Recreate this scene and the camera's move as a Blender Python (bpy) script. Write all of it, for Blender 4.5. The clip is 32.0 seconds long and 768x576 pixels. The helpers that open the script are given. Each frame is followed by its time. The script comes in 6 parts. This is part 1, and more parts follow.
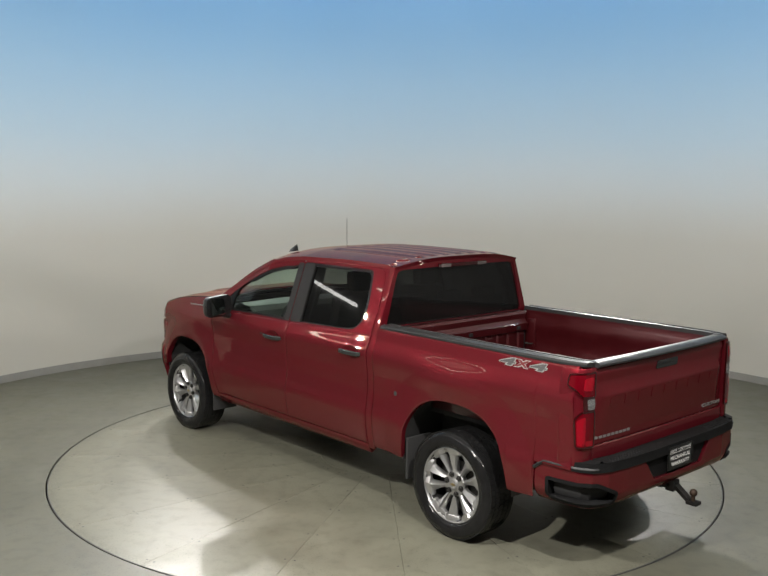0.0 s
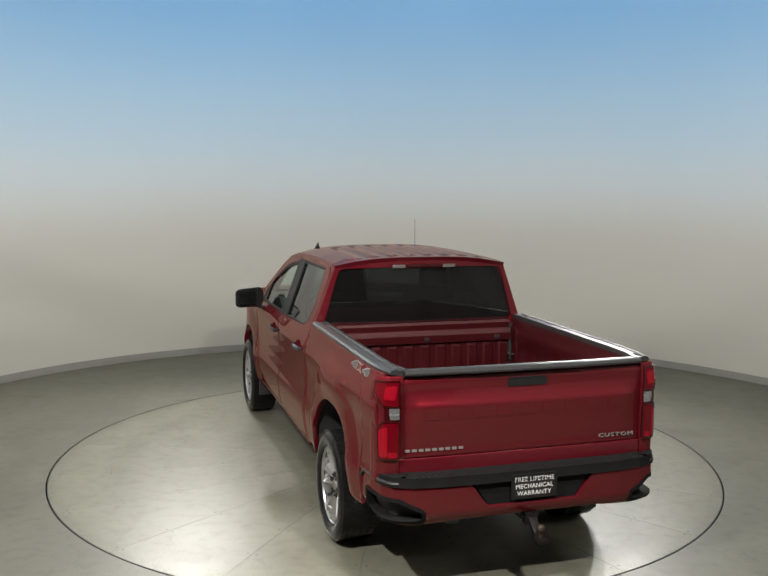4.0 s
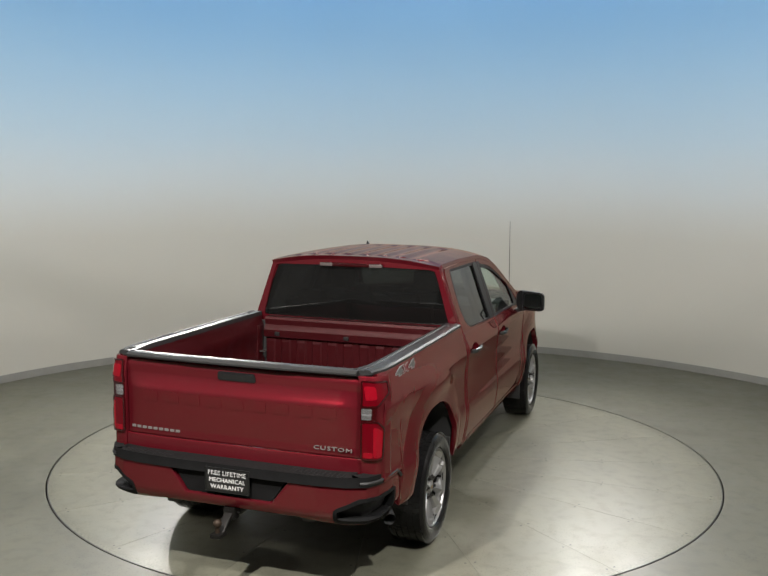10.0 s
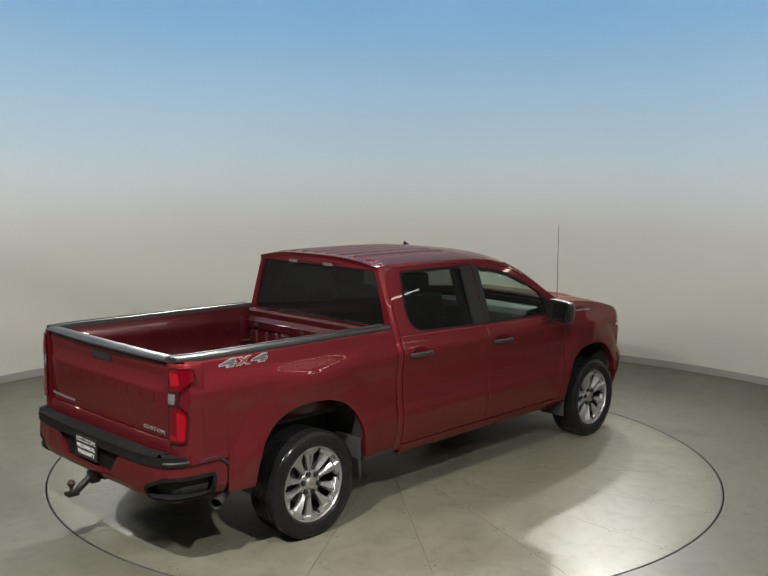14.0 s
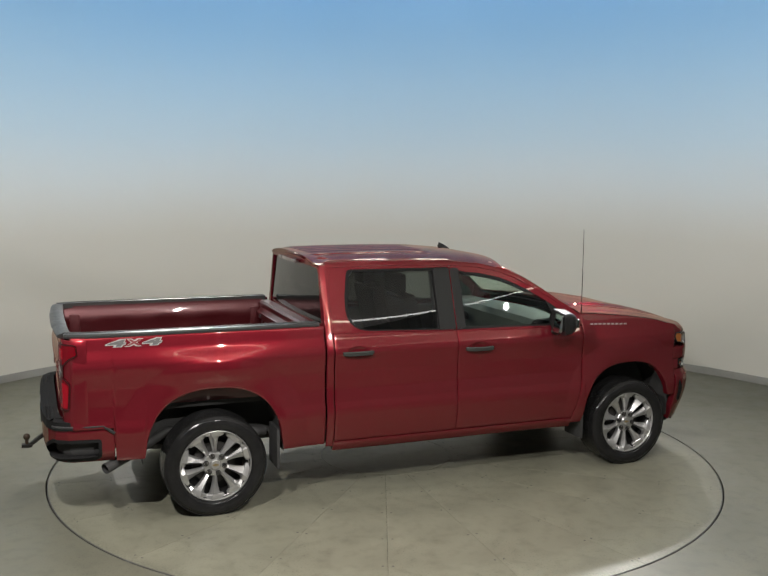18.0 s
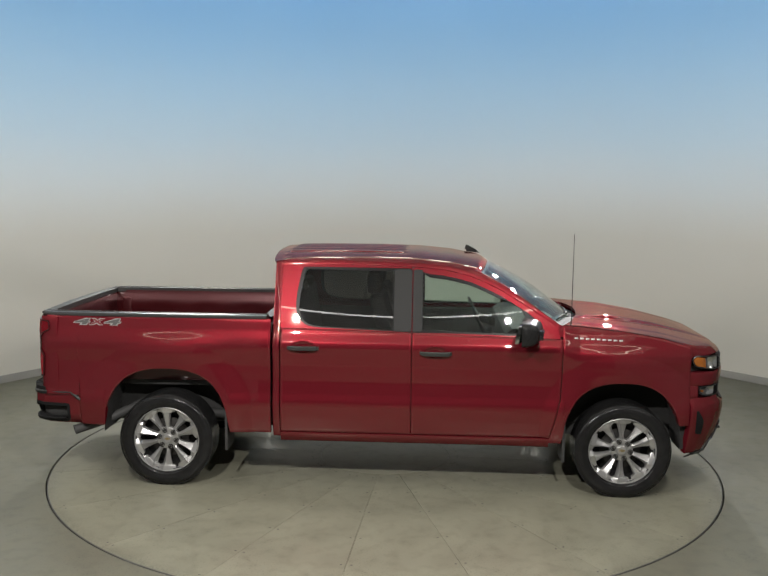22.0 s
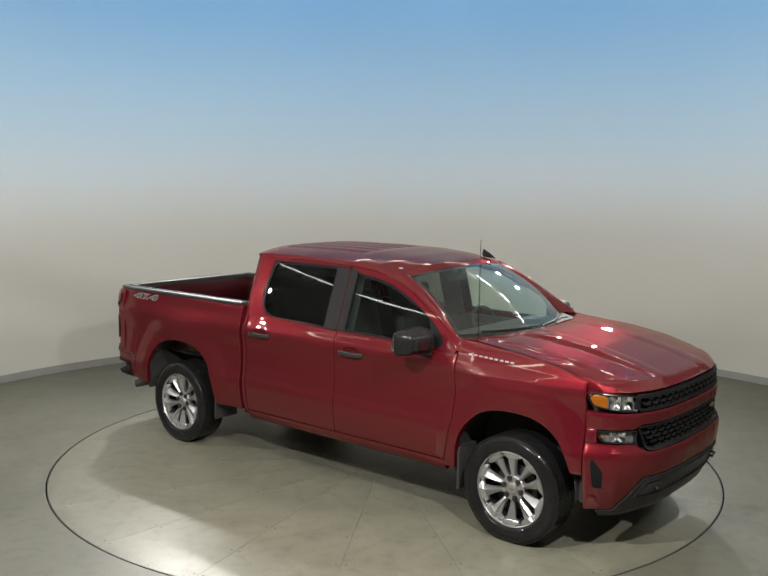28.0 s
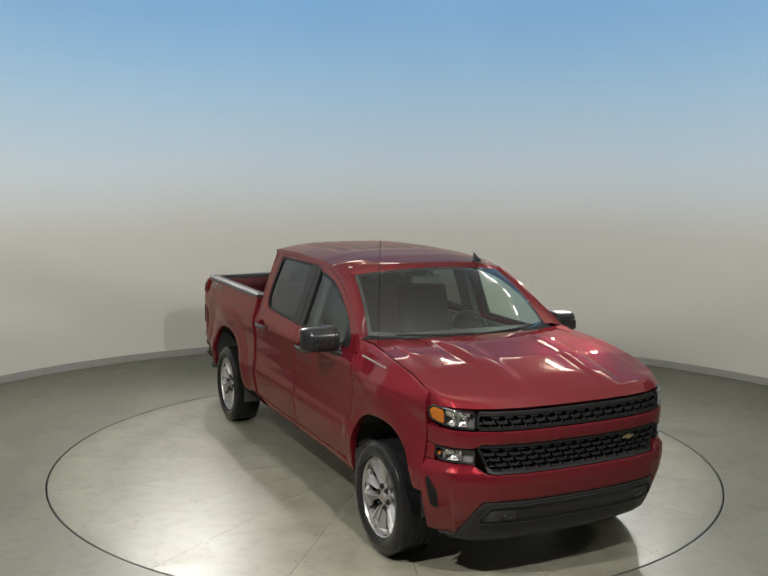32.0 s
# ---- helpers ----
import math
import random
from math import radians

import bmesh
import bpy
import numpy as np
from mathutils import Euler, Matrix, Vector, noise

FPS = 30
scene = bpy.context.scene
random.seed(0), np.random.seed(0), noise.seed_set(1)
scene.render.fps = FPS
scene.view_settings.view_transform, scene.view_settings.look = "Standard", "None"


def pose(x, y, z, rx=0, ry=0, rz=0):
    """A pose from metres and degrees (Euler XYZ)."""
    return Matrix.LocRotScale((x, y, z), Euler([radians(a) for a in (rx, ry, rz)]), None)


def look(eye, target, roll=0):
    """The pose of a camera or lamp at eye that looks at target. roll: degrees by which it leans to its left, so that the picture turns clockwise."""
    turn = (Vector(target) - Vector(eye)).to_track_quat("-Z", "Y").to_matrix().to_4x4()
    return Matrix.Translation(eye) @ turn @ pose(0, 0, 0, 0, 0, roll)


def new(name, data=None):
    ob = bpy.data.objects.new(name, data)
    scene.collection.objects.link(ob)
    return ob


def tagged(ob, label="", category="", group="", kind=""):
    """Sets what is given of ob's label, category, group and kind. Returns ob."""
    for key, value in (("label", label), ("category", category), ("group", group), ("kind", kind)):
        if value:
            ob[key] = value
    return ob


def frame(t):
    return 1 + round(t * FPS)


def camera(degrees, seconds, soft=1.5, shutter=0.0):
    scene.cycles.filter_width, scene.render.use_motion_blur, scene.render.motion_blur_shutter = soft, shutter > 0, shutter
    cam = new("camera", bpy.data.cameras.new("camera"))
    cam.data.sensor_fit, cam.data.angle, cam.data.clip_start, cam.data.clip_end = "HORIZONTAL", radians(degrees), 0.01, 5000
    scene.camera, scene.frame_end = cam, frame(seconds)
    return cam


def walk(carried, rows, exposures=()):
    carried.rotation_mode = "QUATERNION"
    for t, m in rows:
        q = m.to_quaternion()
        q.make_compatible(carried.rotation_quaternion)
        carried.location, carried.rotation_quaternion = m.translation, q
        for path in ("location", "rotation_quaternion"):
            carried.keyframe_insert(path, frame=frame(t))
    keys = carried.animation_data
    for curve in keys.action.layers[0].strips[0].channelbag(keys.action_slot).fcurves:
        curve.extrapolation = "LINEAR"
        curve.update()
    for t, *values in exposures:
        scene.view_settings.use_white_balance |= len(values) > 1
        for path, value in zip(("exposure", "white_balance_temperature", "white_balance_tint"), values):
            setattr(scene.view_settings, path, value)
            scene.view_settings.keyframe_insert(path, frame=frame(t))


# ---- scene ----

# ---- camera: fixed, looking at the turntable ----
cam = camera(46.2, 32.0)
EYE = (0.0, -8.194, 2.572)
CAM_POSE = look(EYE, (EYE[0] - 0.00298, EYE[1] + 0.99257, EYE[2] - 0.12162), 0.57)
walk(cam, [(0, CAM_POSE), (32, CAM_POSE)])

# ---- world and lamps ----
world = bpy.data.worlds.new("world")
scene.world = world
world.use_nodes = True
world.node_tree.nodes["Background"].inputs[0].default_value = (0.5, 0.5, 0.52, 1)
world.node_tree.nodes["Background"].inputs[1].default_value = 0.02
scene.view_settings.exposure = 0.05

CEILING = 5.75
# a ring of wide spot lamps round the hall: degrees from the camera's side, distance, height, watts
RING_LAMPS = [(-21.5, 4.97, 3.85, 720), (12.3, 4.86, 3.85, 515), (-61, 5.4, 3.45, 90), (-91.5, 5.55, 3.08, 150), (58, 5.6, 3.82, 95)]
# two pairs of spots high on the far side
BACK_LAMPS = [(-151, 3.8, 310), (-143.5, 3.8, 310), (143.5, 3.8, 290), (151, 3.8, 290)]
RING_R = 5.55


def lamp(name, at, target, watts, cone, blend, radius, colour=(1.0, 0.957, 0.915)):
    data = bpy.data.lights.new(name, "SPOT")
    data.energy, data.spot_size, data.spot_blend = watts, radians(cone), blend
    data.shadow_soft_size, data.color = radius, colour
    ob = new(name, data)
    ob.matrix_basis = look(at, target)
    return ob


for turn, reach, z, watts in RING_LAMPS:
    x, y = 0.156 + reach * math.sin(radians(turn)), -0.35 - reach * math.cos(radians(turn))
    lamp("ring_spot_lamp", (x, y, z), (0, 0, 1.6), watts, 165, 0.5, 0.036)
for turn, z, watts in BACK_LAMPS:
    x, y = 0.156 + RING_R * math.sin(radians(turn)), -0.35 - RING_R * math.cos(radians(turn))
    lamp("back_spot_lamp", (x, y, z), (0.25 * x, -1.2, 0.2), watts, 94, 1.0, 0.06)


# ---- materials ----
def mat(name, colour, rough=0.5, metal=0.0, coat=0.0, var=0.0, scale=8.0, bump=0.0, bump_scale=60.0, spec=0.5, coat_rough=0.03, tint=None):
    """A surface with its colour varied at two scales and a fine relief."""
    m = bpy.data.materials.new(name)
    m.use_nodes = True
    nt = m.node_tree
    b = nt.nodes["Principled BSDF"]
    b.inputs["Base Color"].default_value = (*colour, 1)
    b.inputs["Roughness"].default_value = rough
    b.inputs["Metallic"].default_value = metal
    b.inputs["Coat Weight"].default_value = coat
    b.inputs["Coat Roughness"].default_value = coat_rough
    b.inputs["Specular IOR Level"].default_value = spec
    if tint:
        b.inputs["Specular Tint"].default_value = (*tint, 1)
    tc = nt.nodes.new("ShaderNodeTexCoord")
    if var:
        n1 = nt.nodes.new("ShaderNodeTexNoise")
        n1.inputs["Scale"].default_value, n1.inputs["Detail"].default_value = scale, 6
        nt.links.new(tc.outputs["Object"], n1.inputs["Vector"])
        n2 = nt.nodes.new("ShaderNodeTexNoise")
        n2.inputs["Scale"].default_value, n2.inputs["Detail"].default_value = scale * 0.13, 4
        nt.links.new(tc.outputs["Object"], n2.inputs["Vector"])
        add = nt.nodes.new("ShaderNodeMath")
        add.operation = "ADD"
        nt.links.new(n1.outputs[0], add.inputs[0])
        nt.links.new(n2.outputs[0], add.inputs[1])
        mr = nt.nodes.new("ShaderNodeMapRange")
        mr.inputs[1].default_value, mr.inputs[2].default_value = 0.7, 1.3
        mr.inputs[3].default_value, mr.inputs[4].default_value = 1 - var, 1 + var
        nt.links.new(add.outputs[0], mr.inputs[0])
        mul = nt.nodes.new("ShaderNodeVectorMath")
        mul.operation = "SCALE"
        mul.inputs[0].default_value = colour
        nt.links.new(mr.outputs[0], mul.inputs["Scale"])
        nt.links.new(mul.outputs[0], b.inputs["Base Color"])
        rr = nt.nodes.new("ShaderNodeMapRange")
        rr.inputs[1].default_value, rr.inputs[2].default_value = 0.3, 0.7
        rr.inputs[3].default_value, rr.inputs[4].default_value = rough * 0.85, min(1, rough * 1.15)
        nt.links.new(n1.outputs[0], rr.inputs[0])
        nt.links.new(rr.outputs[0], b.inputs["Roughness"])
    if bump:
        n3 = nt.nodes.new("ShaderNodeTexNoise")
        n3.inputs["Scale"].default_value, n3.inputs["Detail"].default_value = bump_scale, 3
        nt.links.new(tc.outputs["Object"], n3.inputs["Vector"])
        bp = nt.nodes.new("ShaderNodeBump")
        bp.inputs["Strength"].default_value, bp.inputs["Distance"].default_value = bump, 0.004
        nt.links.new(n3.outputs[0], bp.inputs["Height"])
        nt.links.new(bp.outputs[0], b.inputs["Normal"])
    return m


def glass(name, tint, gloss=1.0, haze=0.0):
    """Thin tinted glass: coloured see-through pane with a real reflection and, if wanted, a painted grey haze of glare.
    """
    m = bpy.data.materials.new(name)
    m.use_nodes = True
    nt = m.node_tree
    nt.nodes.clear()
    out = nt.nodes.new("ShaderNodeOutputMaterial")
    mix = nt.nodes.new("ShaderNodeMixShader")
    tr = nt.nodes.new("ShaderNodeBsdfTransparent")
    tr.inputs[0].default_value = (*tint, 1)
    gl = nt.nodes.new("ShaderNodeBsdfGlossy")
    gl.inputs["Roughness"].default_value = 0.01
    gl.inputs[0].default_value = (gloss, gloss, gloss, 1)
    lw = nt.nodes.new("ShaderNodeLayerWeight")
    lw.inputs[0].default_value = 0.5
    pw = nt.nodes.new("ShaderNodeMath")
    pw.operation = "POWER"
    pw.inputs[1].default_value = 5.0
    nt.links.new(lw.outputs["Facing"], pw.inputs[0])
    ma = nt.nodes.new("ShaderNodeMath")
    ma.operation = "MULTIPLY_ADD"
    ma.inputs[1].default_value, ma.inputs[2].default_value = 0.92, 0.045
    nt.links.new(pw.outputs[0], ma.inputs[0])
    nt.links.new(ma.outputs[0], mix.inputs[0])
    # grey diffuse layer stands in for veiling glare and reflected light on the pane
    if haze:
        film = nt.nodes.new("ShaderNodeMixShader")
        film.inputs[0].default_value = haze
        df = nt.nodes.new("ShaderNodeBsdfDiffuse")
        df.inputs[0].default_value = (0.30, 0.30, 0.29, 1)
        nt.links.new(tr.outputs[0], film.inputs[1])
        nt.links.new(df.outputs[0], film.inputs[2])
        tr = film
    nt.links.new(tr.outputs[0], mix.inputs[1])
    nt.links.new(gl.outputs[0], mix.inputs[2])
    nt.links.new(mix.outputs[0], out.inputs[0])
    return m


def car_paint(name, colour, flakes, rough, metal):
    """Metallic base colour under a clear, mirror-smooth lacquer."""
    m = mat(name, colour, rough=0.9, var=0.05, scale=500, spec=0.0)
    nt = m.node_tree
    pigment, out = nt.nodes["Principled BSDF"], nt.nodes["Material Output"]
    flake = nt.nodes.new("ShaderNodeBsdfGlossy")
    flake.inputs[0].default_value = (*flakes, 1)
    flake.inputs["Roughness"].default_value = rough
    base = nt.nodes.new("ShaderNodeMixShader")
    base.inputs[0].default_value = metal
    nt.links.new(pigment.outputs[0], base.inputs[1])
    nt.links.new(flake.outputs[0], base.inputs[2])
    gl = nt.nodes.new("ShaderNodeBsdfGlossy")
    gl.inputs[0].default_value = (1.0, 0.89, 0.75, 1)
    gl.inputs["Roughness"].default_value = 0.02
    lw = nt.nodes.new("ShaderNodeLayerWeight")
    lw.inputs[0].default_value = 0.5
    pw = nt.nodes.new("ShaderNodeMath")
    pw.operation = "POWER"
    pw.inputs[1].default_value = 5.0
    nt.links.new(lw.outputs["Facing"], pw.inputs[0])
    ma = nt.nodes.new("ShaderNodeMath")
    ma.operation = "MULTIPLY_ADD"
    ma.inputs[1].default_value, ma.inputs[2].default_value = 0.60, 0.060
    nt.links.new(pw.outputs[0], ma.inputs[0])
    mix = nt.nodes.new("ShaderNodeMixShader")
    nt.links.new(ma.outputs[0], mix.inputs[0])
    nt.links.new(base.outputs[0], mix.inputs[1])
    nt.links.new(gl.outputs[0], mix.inputs[2])
    nt.links.new(mix.outputs[0], out.inputs[0])
    return m


def worn_floor(name, colour, rough, rim=0.0):
    """Sealed concrete with cloudy stains, fine dark specks and, near the radius rim, a dirty edge."""
    m = mat(name, colour, rough=rough, var=0.15, scale=3.2, bump=0.07, bump_scale=55, spec=0.5)
    nt = m.node_tree
    b = nt.nodes["Principled BSDF"]
    base = b.inputs["Base Color"].links[0].from_socket
    tc = nt.nodes.new("ShaderNodeTexCoord")

    def noise(scale, detail, lo, hi):
        n = nt.nodes.new("ShaderNodeTexNoise")
        n.inputs["Scale"].default_value, n.inputs["Detail"].default_value = scale, detail
        nt.links.new(tc.outputs["Object"], n.inputs["Vector"])
        r = nt.nodes.new("ShaderNodeMapRange")
        r.inputs[1].default_value, r.inputs[2].default_value = lo, hi
        nt.links.new(n.outputs[0], r.inputs[0])
        return r.outputs[0]

    def op(kind, a, c):
        n = nt.nodes.new("ShaderNodeMath")
        n.operation = kind
        for k, v in enumerate((a, c)):
            if isinstance(v, (int, float)):
                n.inputs[k].default_value = v
            else:
                nt.links.new(v, n.inputs[k])
        return n.outputs[0]
    dirt = op("MULTIPLY", noise(70, 2, 0.60, 0.70), noise(1.3, 3, 0.44, 0.62))
    dirt = op("MULTIPLY", dirt, 0.40)
    dirt = op("ADD", dirt, op("MULTIPLY", noise(9, 8, 0.48, 0.72), 0.20))
    if rim:
        ln = nt.nodes.new("ShaderNodeVectorMath")
        ln.operation = "LENGTH"
        nt.links.new(tc.outputs["Object"], ln.inputs[0])
        r = nt.nodes.new("ShaderNodeMapRange")
        r.inputs[1].default_value, r.inputs[2].default_value = rim - 0.11, rim
        nt.links.new(ln.outputs["Value"], r.inputs[0])
        dirt = op("ADD", dirt, op("MULTIPLY", op("MULTIPLY", r.outputs[0], noise(60, 6, 0.40, 0.66)), 0.42))
    keep = op("SUBTRACT", 1.0, dirt)
    sc = nt.nodes.new("ShaderNodeVectorMath")
    sc.operation = "SCALE"
    nt.links.new(base, sc.inputs[0])
    nt.links.new(keep, sc.inputs["Scale"])
    nt.links.new(sc.outputs[0], b.inputs["Base Color"])
    return m


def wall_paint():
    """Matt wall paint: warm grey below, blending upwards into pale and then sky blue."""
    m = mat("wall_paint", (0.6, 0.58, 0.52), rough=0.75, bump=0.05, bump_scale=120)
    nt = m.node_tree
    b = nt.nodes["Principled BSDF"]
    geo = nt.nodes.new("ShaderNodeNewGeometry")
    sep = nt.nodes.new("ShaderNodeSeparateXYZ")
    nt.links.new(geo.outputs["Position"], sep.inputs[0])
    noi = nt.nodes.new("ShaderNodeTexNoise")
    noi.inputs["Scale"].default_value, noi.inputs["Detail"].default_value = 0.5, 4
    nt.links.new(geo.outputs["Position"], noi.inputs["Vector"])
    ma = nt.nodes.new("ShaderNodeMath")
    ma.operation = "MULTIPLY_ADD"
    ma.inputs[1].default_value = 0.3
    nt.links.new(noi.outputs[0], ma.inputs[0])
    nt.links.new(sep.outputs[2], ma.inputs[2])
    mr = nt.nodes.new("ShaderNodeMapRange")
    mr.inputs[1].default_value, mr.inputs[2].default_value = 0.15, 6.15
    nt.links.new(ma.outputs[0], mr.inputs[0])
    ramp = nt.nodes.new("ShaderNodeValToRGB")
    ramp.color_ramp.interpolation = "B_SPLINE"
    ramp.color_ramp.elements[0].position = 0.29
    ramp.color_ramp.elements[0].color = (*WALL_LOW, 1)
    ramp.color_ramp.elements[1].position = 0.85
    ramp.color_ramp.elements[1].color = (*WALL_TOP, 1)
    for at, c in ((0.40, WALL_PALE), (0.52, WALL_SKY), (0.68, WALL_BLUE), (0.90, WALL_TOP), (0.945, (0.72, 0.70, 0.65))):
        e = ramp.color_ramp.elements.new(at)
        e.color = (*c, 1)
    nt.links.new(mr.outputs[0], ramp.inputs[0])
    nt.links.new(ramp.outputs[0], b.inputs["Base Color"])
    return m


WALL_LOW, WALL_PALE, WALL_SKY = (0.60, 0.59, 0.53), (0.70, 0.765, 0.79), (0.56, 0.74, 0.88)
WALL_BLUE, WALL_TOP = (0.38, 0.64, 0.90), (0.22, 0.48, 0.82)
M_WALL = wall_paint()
M_BASEBOARD = mat("baseboard_vinyl", (0.30, 0.30, 0.28), rough=0.5, var=0.08)
M_FLOOR = worn_floor("floor_concrete", (0.127, 0.1265, 0.095), 0.42)
M_DECK = worn_floor("deck_concrete", (0.203, 0.200, 0.151), 0.36, rim=2.96)
M_RAILGLOW = mat("light_rail_glow", (0.85, 0.85, 0.83), rough=0.5)
M_RAILGLOW.node_tree.nodes["Principled BSDF"].inputs["Emission Color"].default_value = (1.0, 0.98, 0.94, 1)
M_RAILGLOW.node_tree.nodes["Principled BSDF"].inputs["Emission Strength"].default_value = 9.0
M_RAILHIGH = M_RAILGLOW.copy()
M_RAILHIGH.name = "high_rail_glow"
M_RAILHIGH.node_tree.nodes["Principled BSDF"].inputs["Emission Strength"].default_value = 17.5
M_GAP = mat("dark_gap", (0.038, 0.038, 0.038), rough=0.9)
M_STEEL = mat("edge_steel", (0.10, 0.10, 0.095), rough=0.55, metal=0.3, var=0.2, scale=12)
M_CEIL = mat("ceiling_paint", (0.80, 0.79, 0.76), rough=0.9, var=0.06, scale=1.5)
M_DARKWALL = mat("dark_wall_paint", (0.16, 0.16, 0.155), rough=0.85, var=0.1, scale=2)
M_PAINT = car_paint("red_car_paint", (0.120, 0.0092, 0.0155), (0.120, 0.0072, 0.0115), 0.33, 0.33)
# body red darkened for the bed's inside: its shade is put into the colour
M_PAINTSHADED = mat("shaded_red_paint", (0.058, 0.004, 0.006), rough=0.36, metal=0.4, coat=0.7, var=0.06, scale=30)
M_BLACK = mat("black_plastic", (0.020, 0.020, 0.0205), rough=0.42, var=0.1, scale=60, bump=0.15, bump_scale=400, spec=0.35)
M_MIRRORCAP = mat("mirror_plastic", (0.013, 0.013, 0.0133), rough=0.30, var=0.1, scale=60, spec=0.30)
M_GLOSSBLACK = mat("gloss_black", (0.012, 0.012, 0.013), rough=0.12, coat=0.6)
M_TRIM = mat("pillar_applique", (0.018, 0.0185, 0.018), rough=0.42, spec=0.12)
M_WINTRIM = mat("window_trim_black", (0.012, 0.012, 0.012), rough=0.30, spec=0.06)
M_HANDLE = mat("charcoal_handle", (0.032, 0.034, 0.032), rough=0.26, spec=0.4)
M_RUBBER = mat("tyre_rubber", (0.013, 0.013, 0.0132), rough=0.17, var=0.25, scale=14, bump=0.55, bump_scale=34, spec=0.20)
M_RUBMAT = mat("flap_rubber", (0.032, 0.032, 0.032), rough=0.7)
M_ALLOY = mat("silver_alloy", (0.42, 0.42, 0.415), rough=0.33, metal=0.75, coat=0.3)
M_ALLOYDARK = mat("alloy_barrel", (0.035, 0.035, 0.035), rough=0.5, metal=0.6)
M_RAIL = mat("rail_cap_plastic", (0.026, 0.0265, 0.027), rough=0.36, spec=0.32, tint=(1.0, 0.92, 0.84), var=0.08, scale=40)
M_UNDER = mat("underbody", (0.036, 0.036, 0.0355), rough=0.7, var=0.2, scale=20)
M_AXLE = mat("frame_steel", (0.05, 0.048, 0.045), rough=0.55, metal=0.4, var=0.2, scale=15)
M_RUST = mat("worn_steel", (0.045, 0.030, 0.020), rough=0.55, metal=0.5, var=0.35, scale=30)
M_HITCH = mat("hitch_steel", (0.013, 0.012, 0.011), rough=0.5, metal=0.5, var=0.3, scale=30)
M_LENS = mat("red_lens", (0.105, 0.0012, 0.005), rough=0.08, coat=0.45, spec=0.3)
M_LENSCORE = mat("red_lens_core", (0.25, 0.003, 0.011), bump=0.8, bump_scale=120, rough=0.12, coat=0.45, spec=0.3)
M_GRILLE = mat("grille_plastic", (0.011, 0.011, 0.0113), rough=0.5, spec=0.15)
M_PAD = mat("step_pad_plastic", (0.013, 0.013, 0.0133), rough=0.6, spec=0.05, var=0.15, scale=80)
M_LENSDARK = mat("red_lens_dark", (0.035, 0.002, 0.003), rough=0.12, coat=1.0)
M_CLEAR = mat("clear_lens", (0.50, 0.50, 0.50), rough=0.14, metal=0.8, coat=1.0)
M_CARGO = mat("cargo_lens", (0.12, 0.10, 0.095), rough=0.25, coat=0.5)
M_AMBER = mat("amber_lens", (0.26, 0.078, 0.006), bump=0.6, bump_scale=140, rough=0.12, coat=1.0)
M_REFLECTOR = mat("lamp_reflector", (0.75, 0.75, 0.75), rough=0.1, metal=1.0)
M_LAMPBODY = mat("lamp_housing", (0.16, 0.16, 0.16), rough=0.25, coat=0.8)
M_BADGE = mat("badge_silver", (0.34, 0.34, 0.33), rough=0.45, metal=0.6)
M_GOLD = mat("badge_gold", (0.36, 0.28, 0.14), rough=0.35, metal=0.8)
M_DECAL = mat("decal_grey", (0.28, 0.28, 0.27), rough=0.4)
M_DECALRED = mat("decal_red", (0.14, 0.010, 0.012), rough=0.4)
M_DECALDARK = mat("decal_dark_grey", (0.07, 0.07, 0.068), rough=0.4)
M_PLATE = mat("plate_black", (0.012, 0.012, 0.012), rough=0.35)
M_PLATETEXT = mat("plate_lettering", (0.80, 0.80, 0.78), rough=0.5)
M_SEAT = mat("seat_cloth", (0.018, 0.0185, 0.018), rough=0.9, var=0.15, scale=60, bump=0.3, bump_scale=250)
M_DASH = mat("dash_plastic", (0.065, 0.066, 0.064), rough=0.6, bump=0.2, bump_scale=300)
M_HEADLINER = mat("headliner", (0.50, 0.50, 0.47), rough=0.95)
M_MIRROR = mat("mirror_glass", (0.52, 0.54, 0.55), rough=0.01, metal=1.0)
M_GLASS_F = glass("front_glass", (0.70, 0.80, 0.74))
M_GLASS_W = glass("windshield_glass", (0.76, 0.86, 0.79), haze=0.036)
M_GLASS_R = glass("privacy_glass", (0.19, 0.20, 0.195))
M_GLASS_B = glass("rear_privacy_glass", (0.036, 0.038, 0.040), haze=0.02)


# ---- mesh helpers ----
def thing(name, label, category, group=""):
    return tagged(new(name), label, category, group)


def part(name, bm, material, parent, label="", sharp=32, flat=False):
    """Links a bmesh as one mesh object under a thing or a part. flat: for true planes, such as glass."""
    me = bpy.data.meshes.new(name)
    bm.to_mesh(me)
    bm.free()
    me.materials.append(material)
    for p in me.polygons:
        p.use_smooth = not flat
    me.set_sharp_from_angle(angle=radians(sharp))
    ob = new(name, me)
    ob.parent = parent
    return tagged(ob, label)


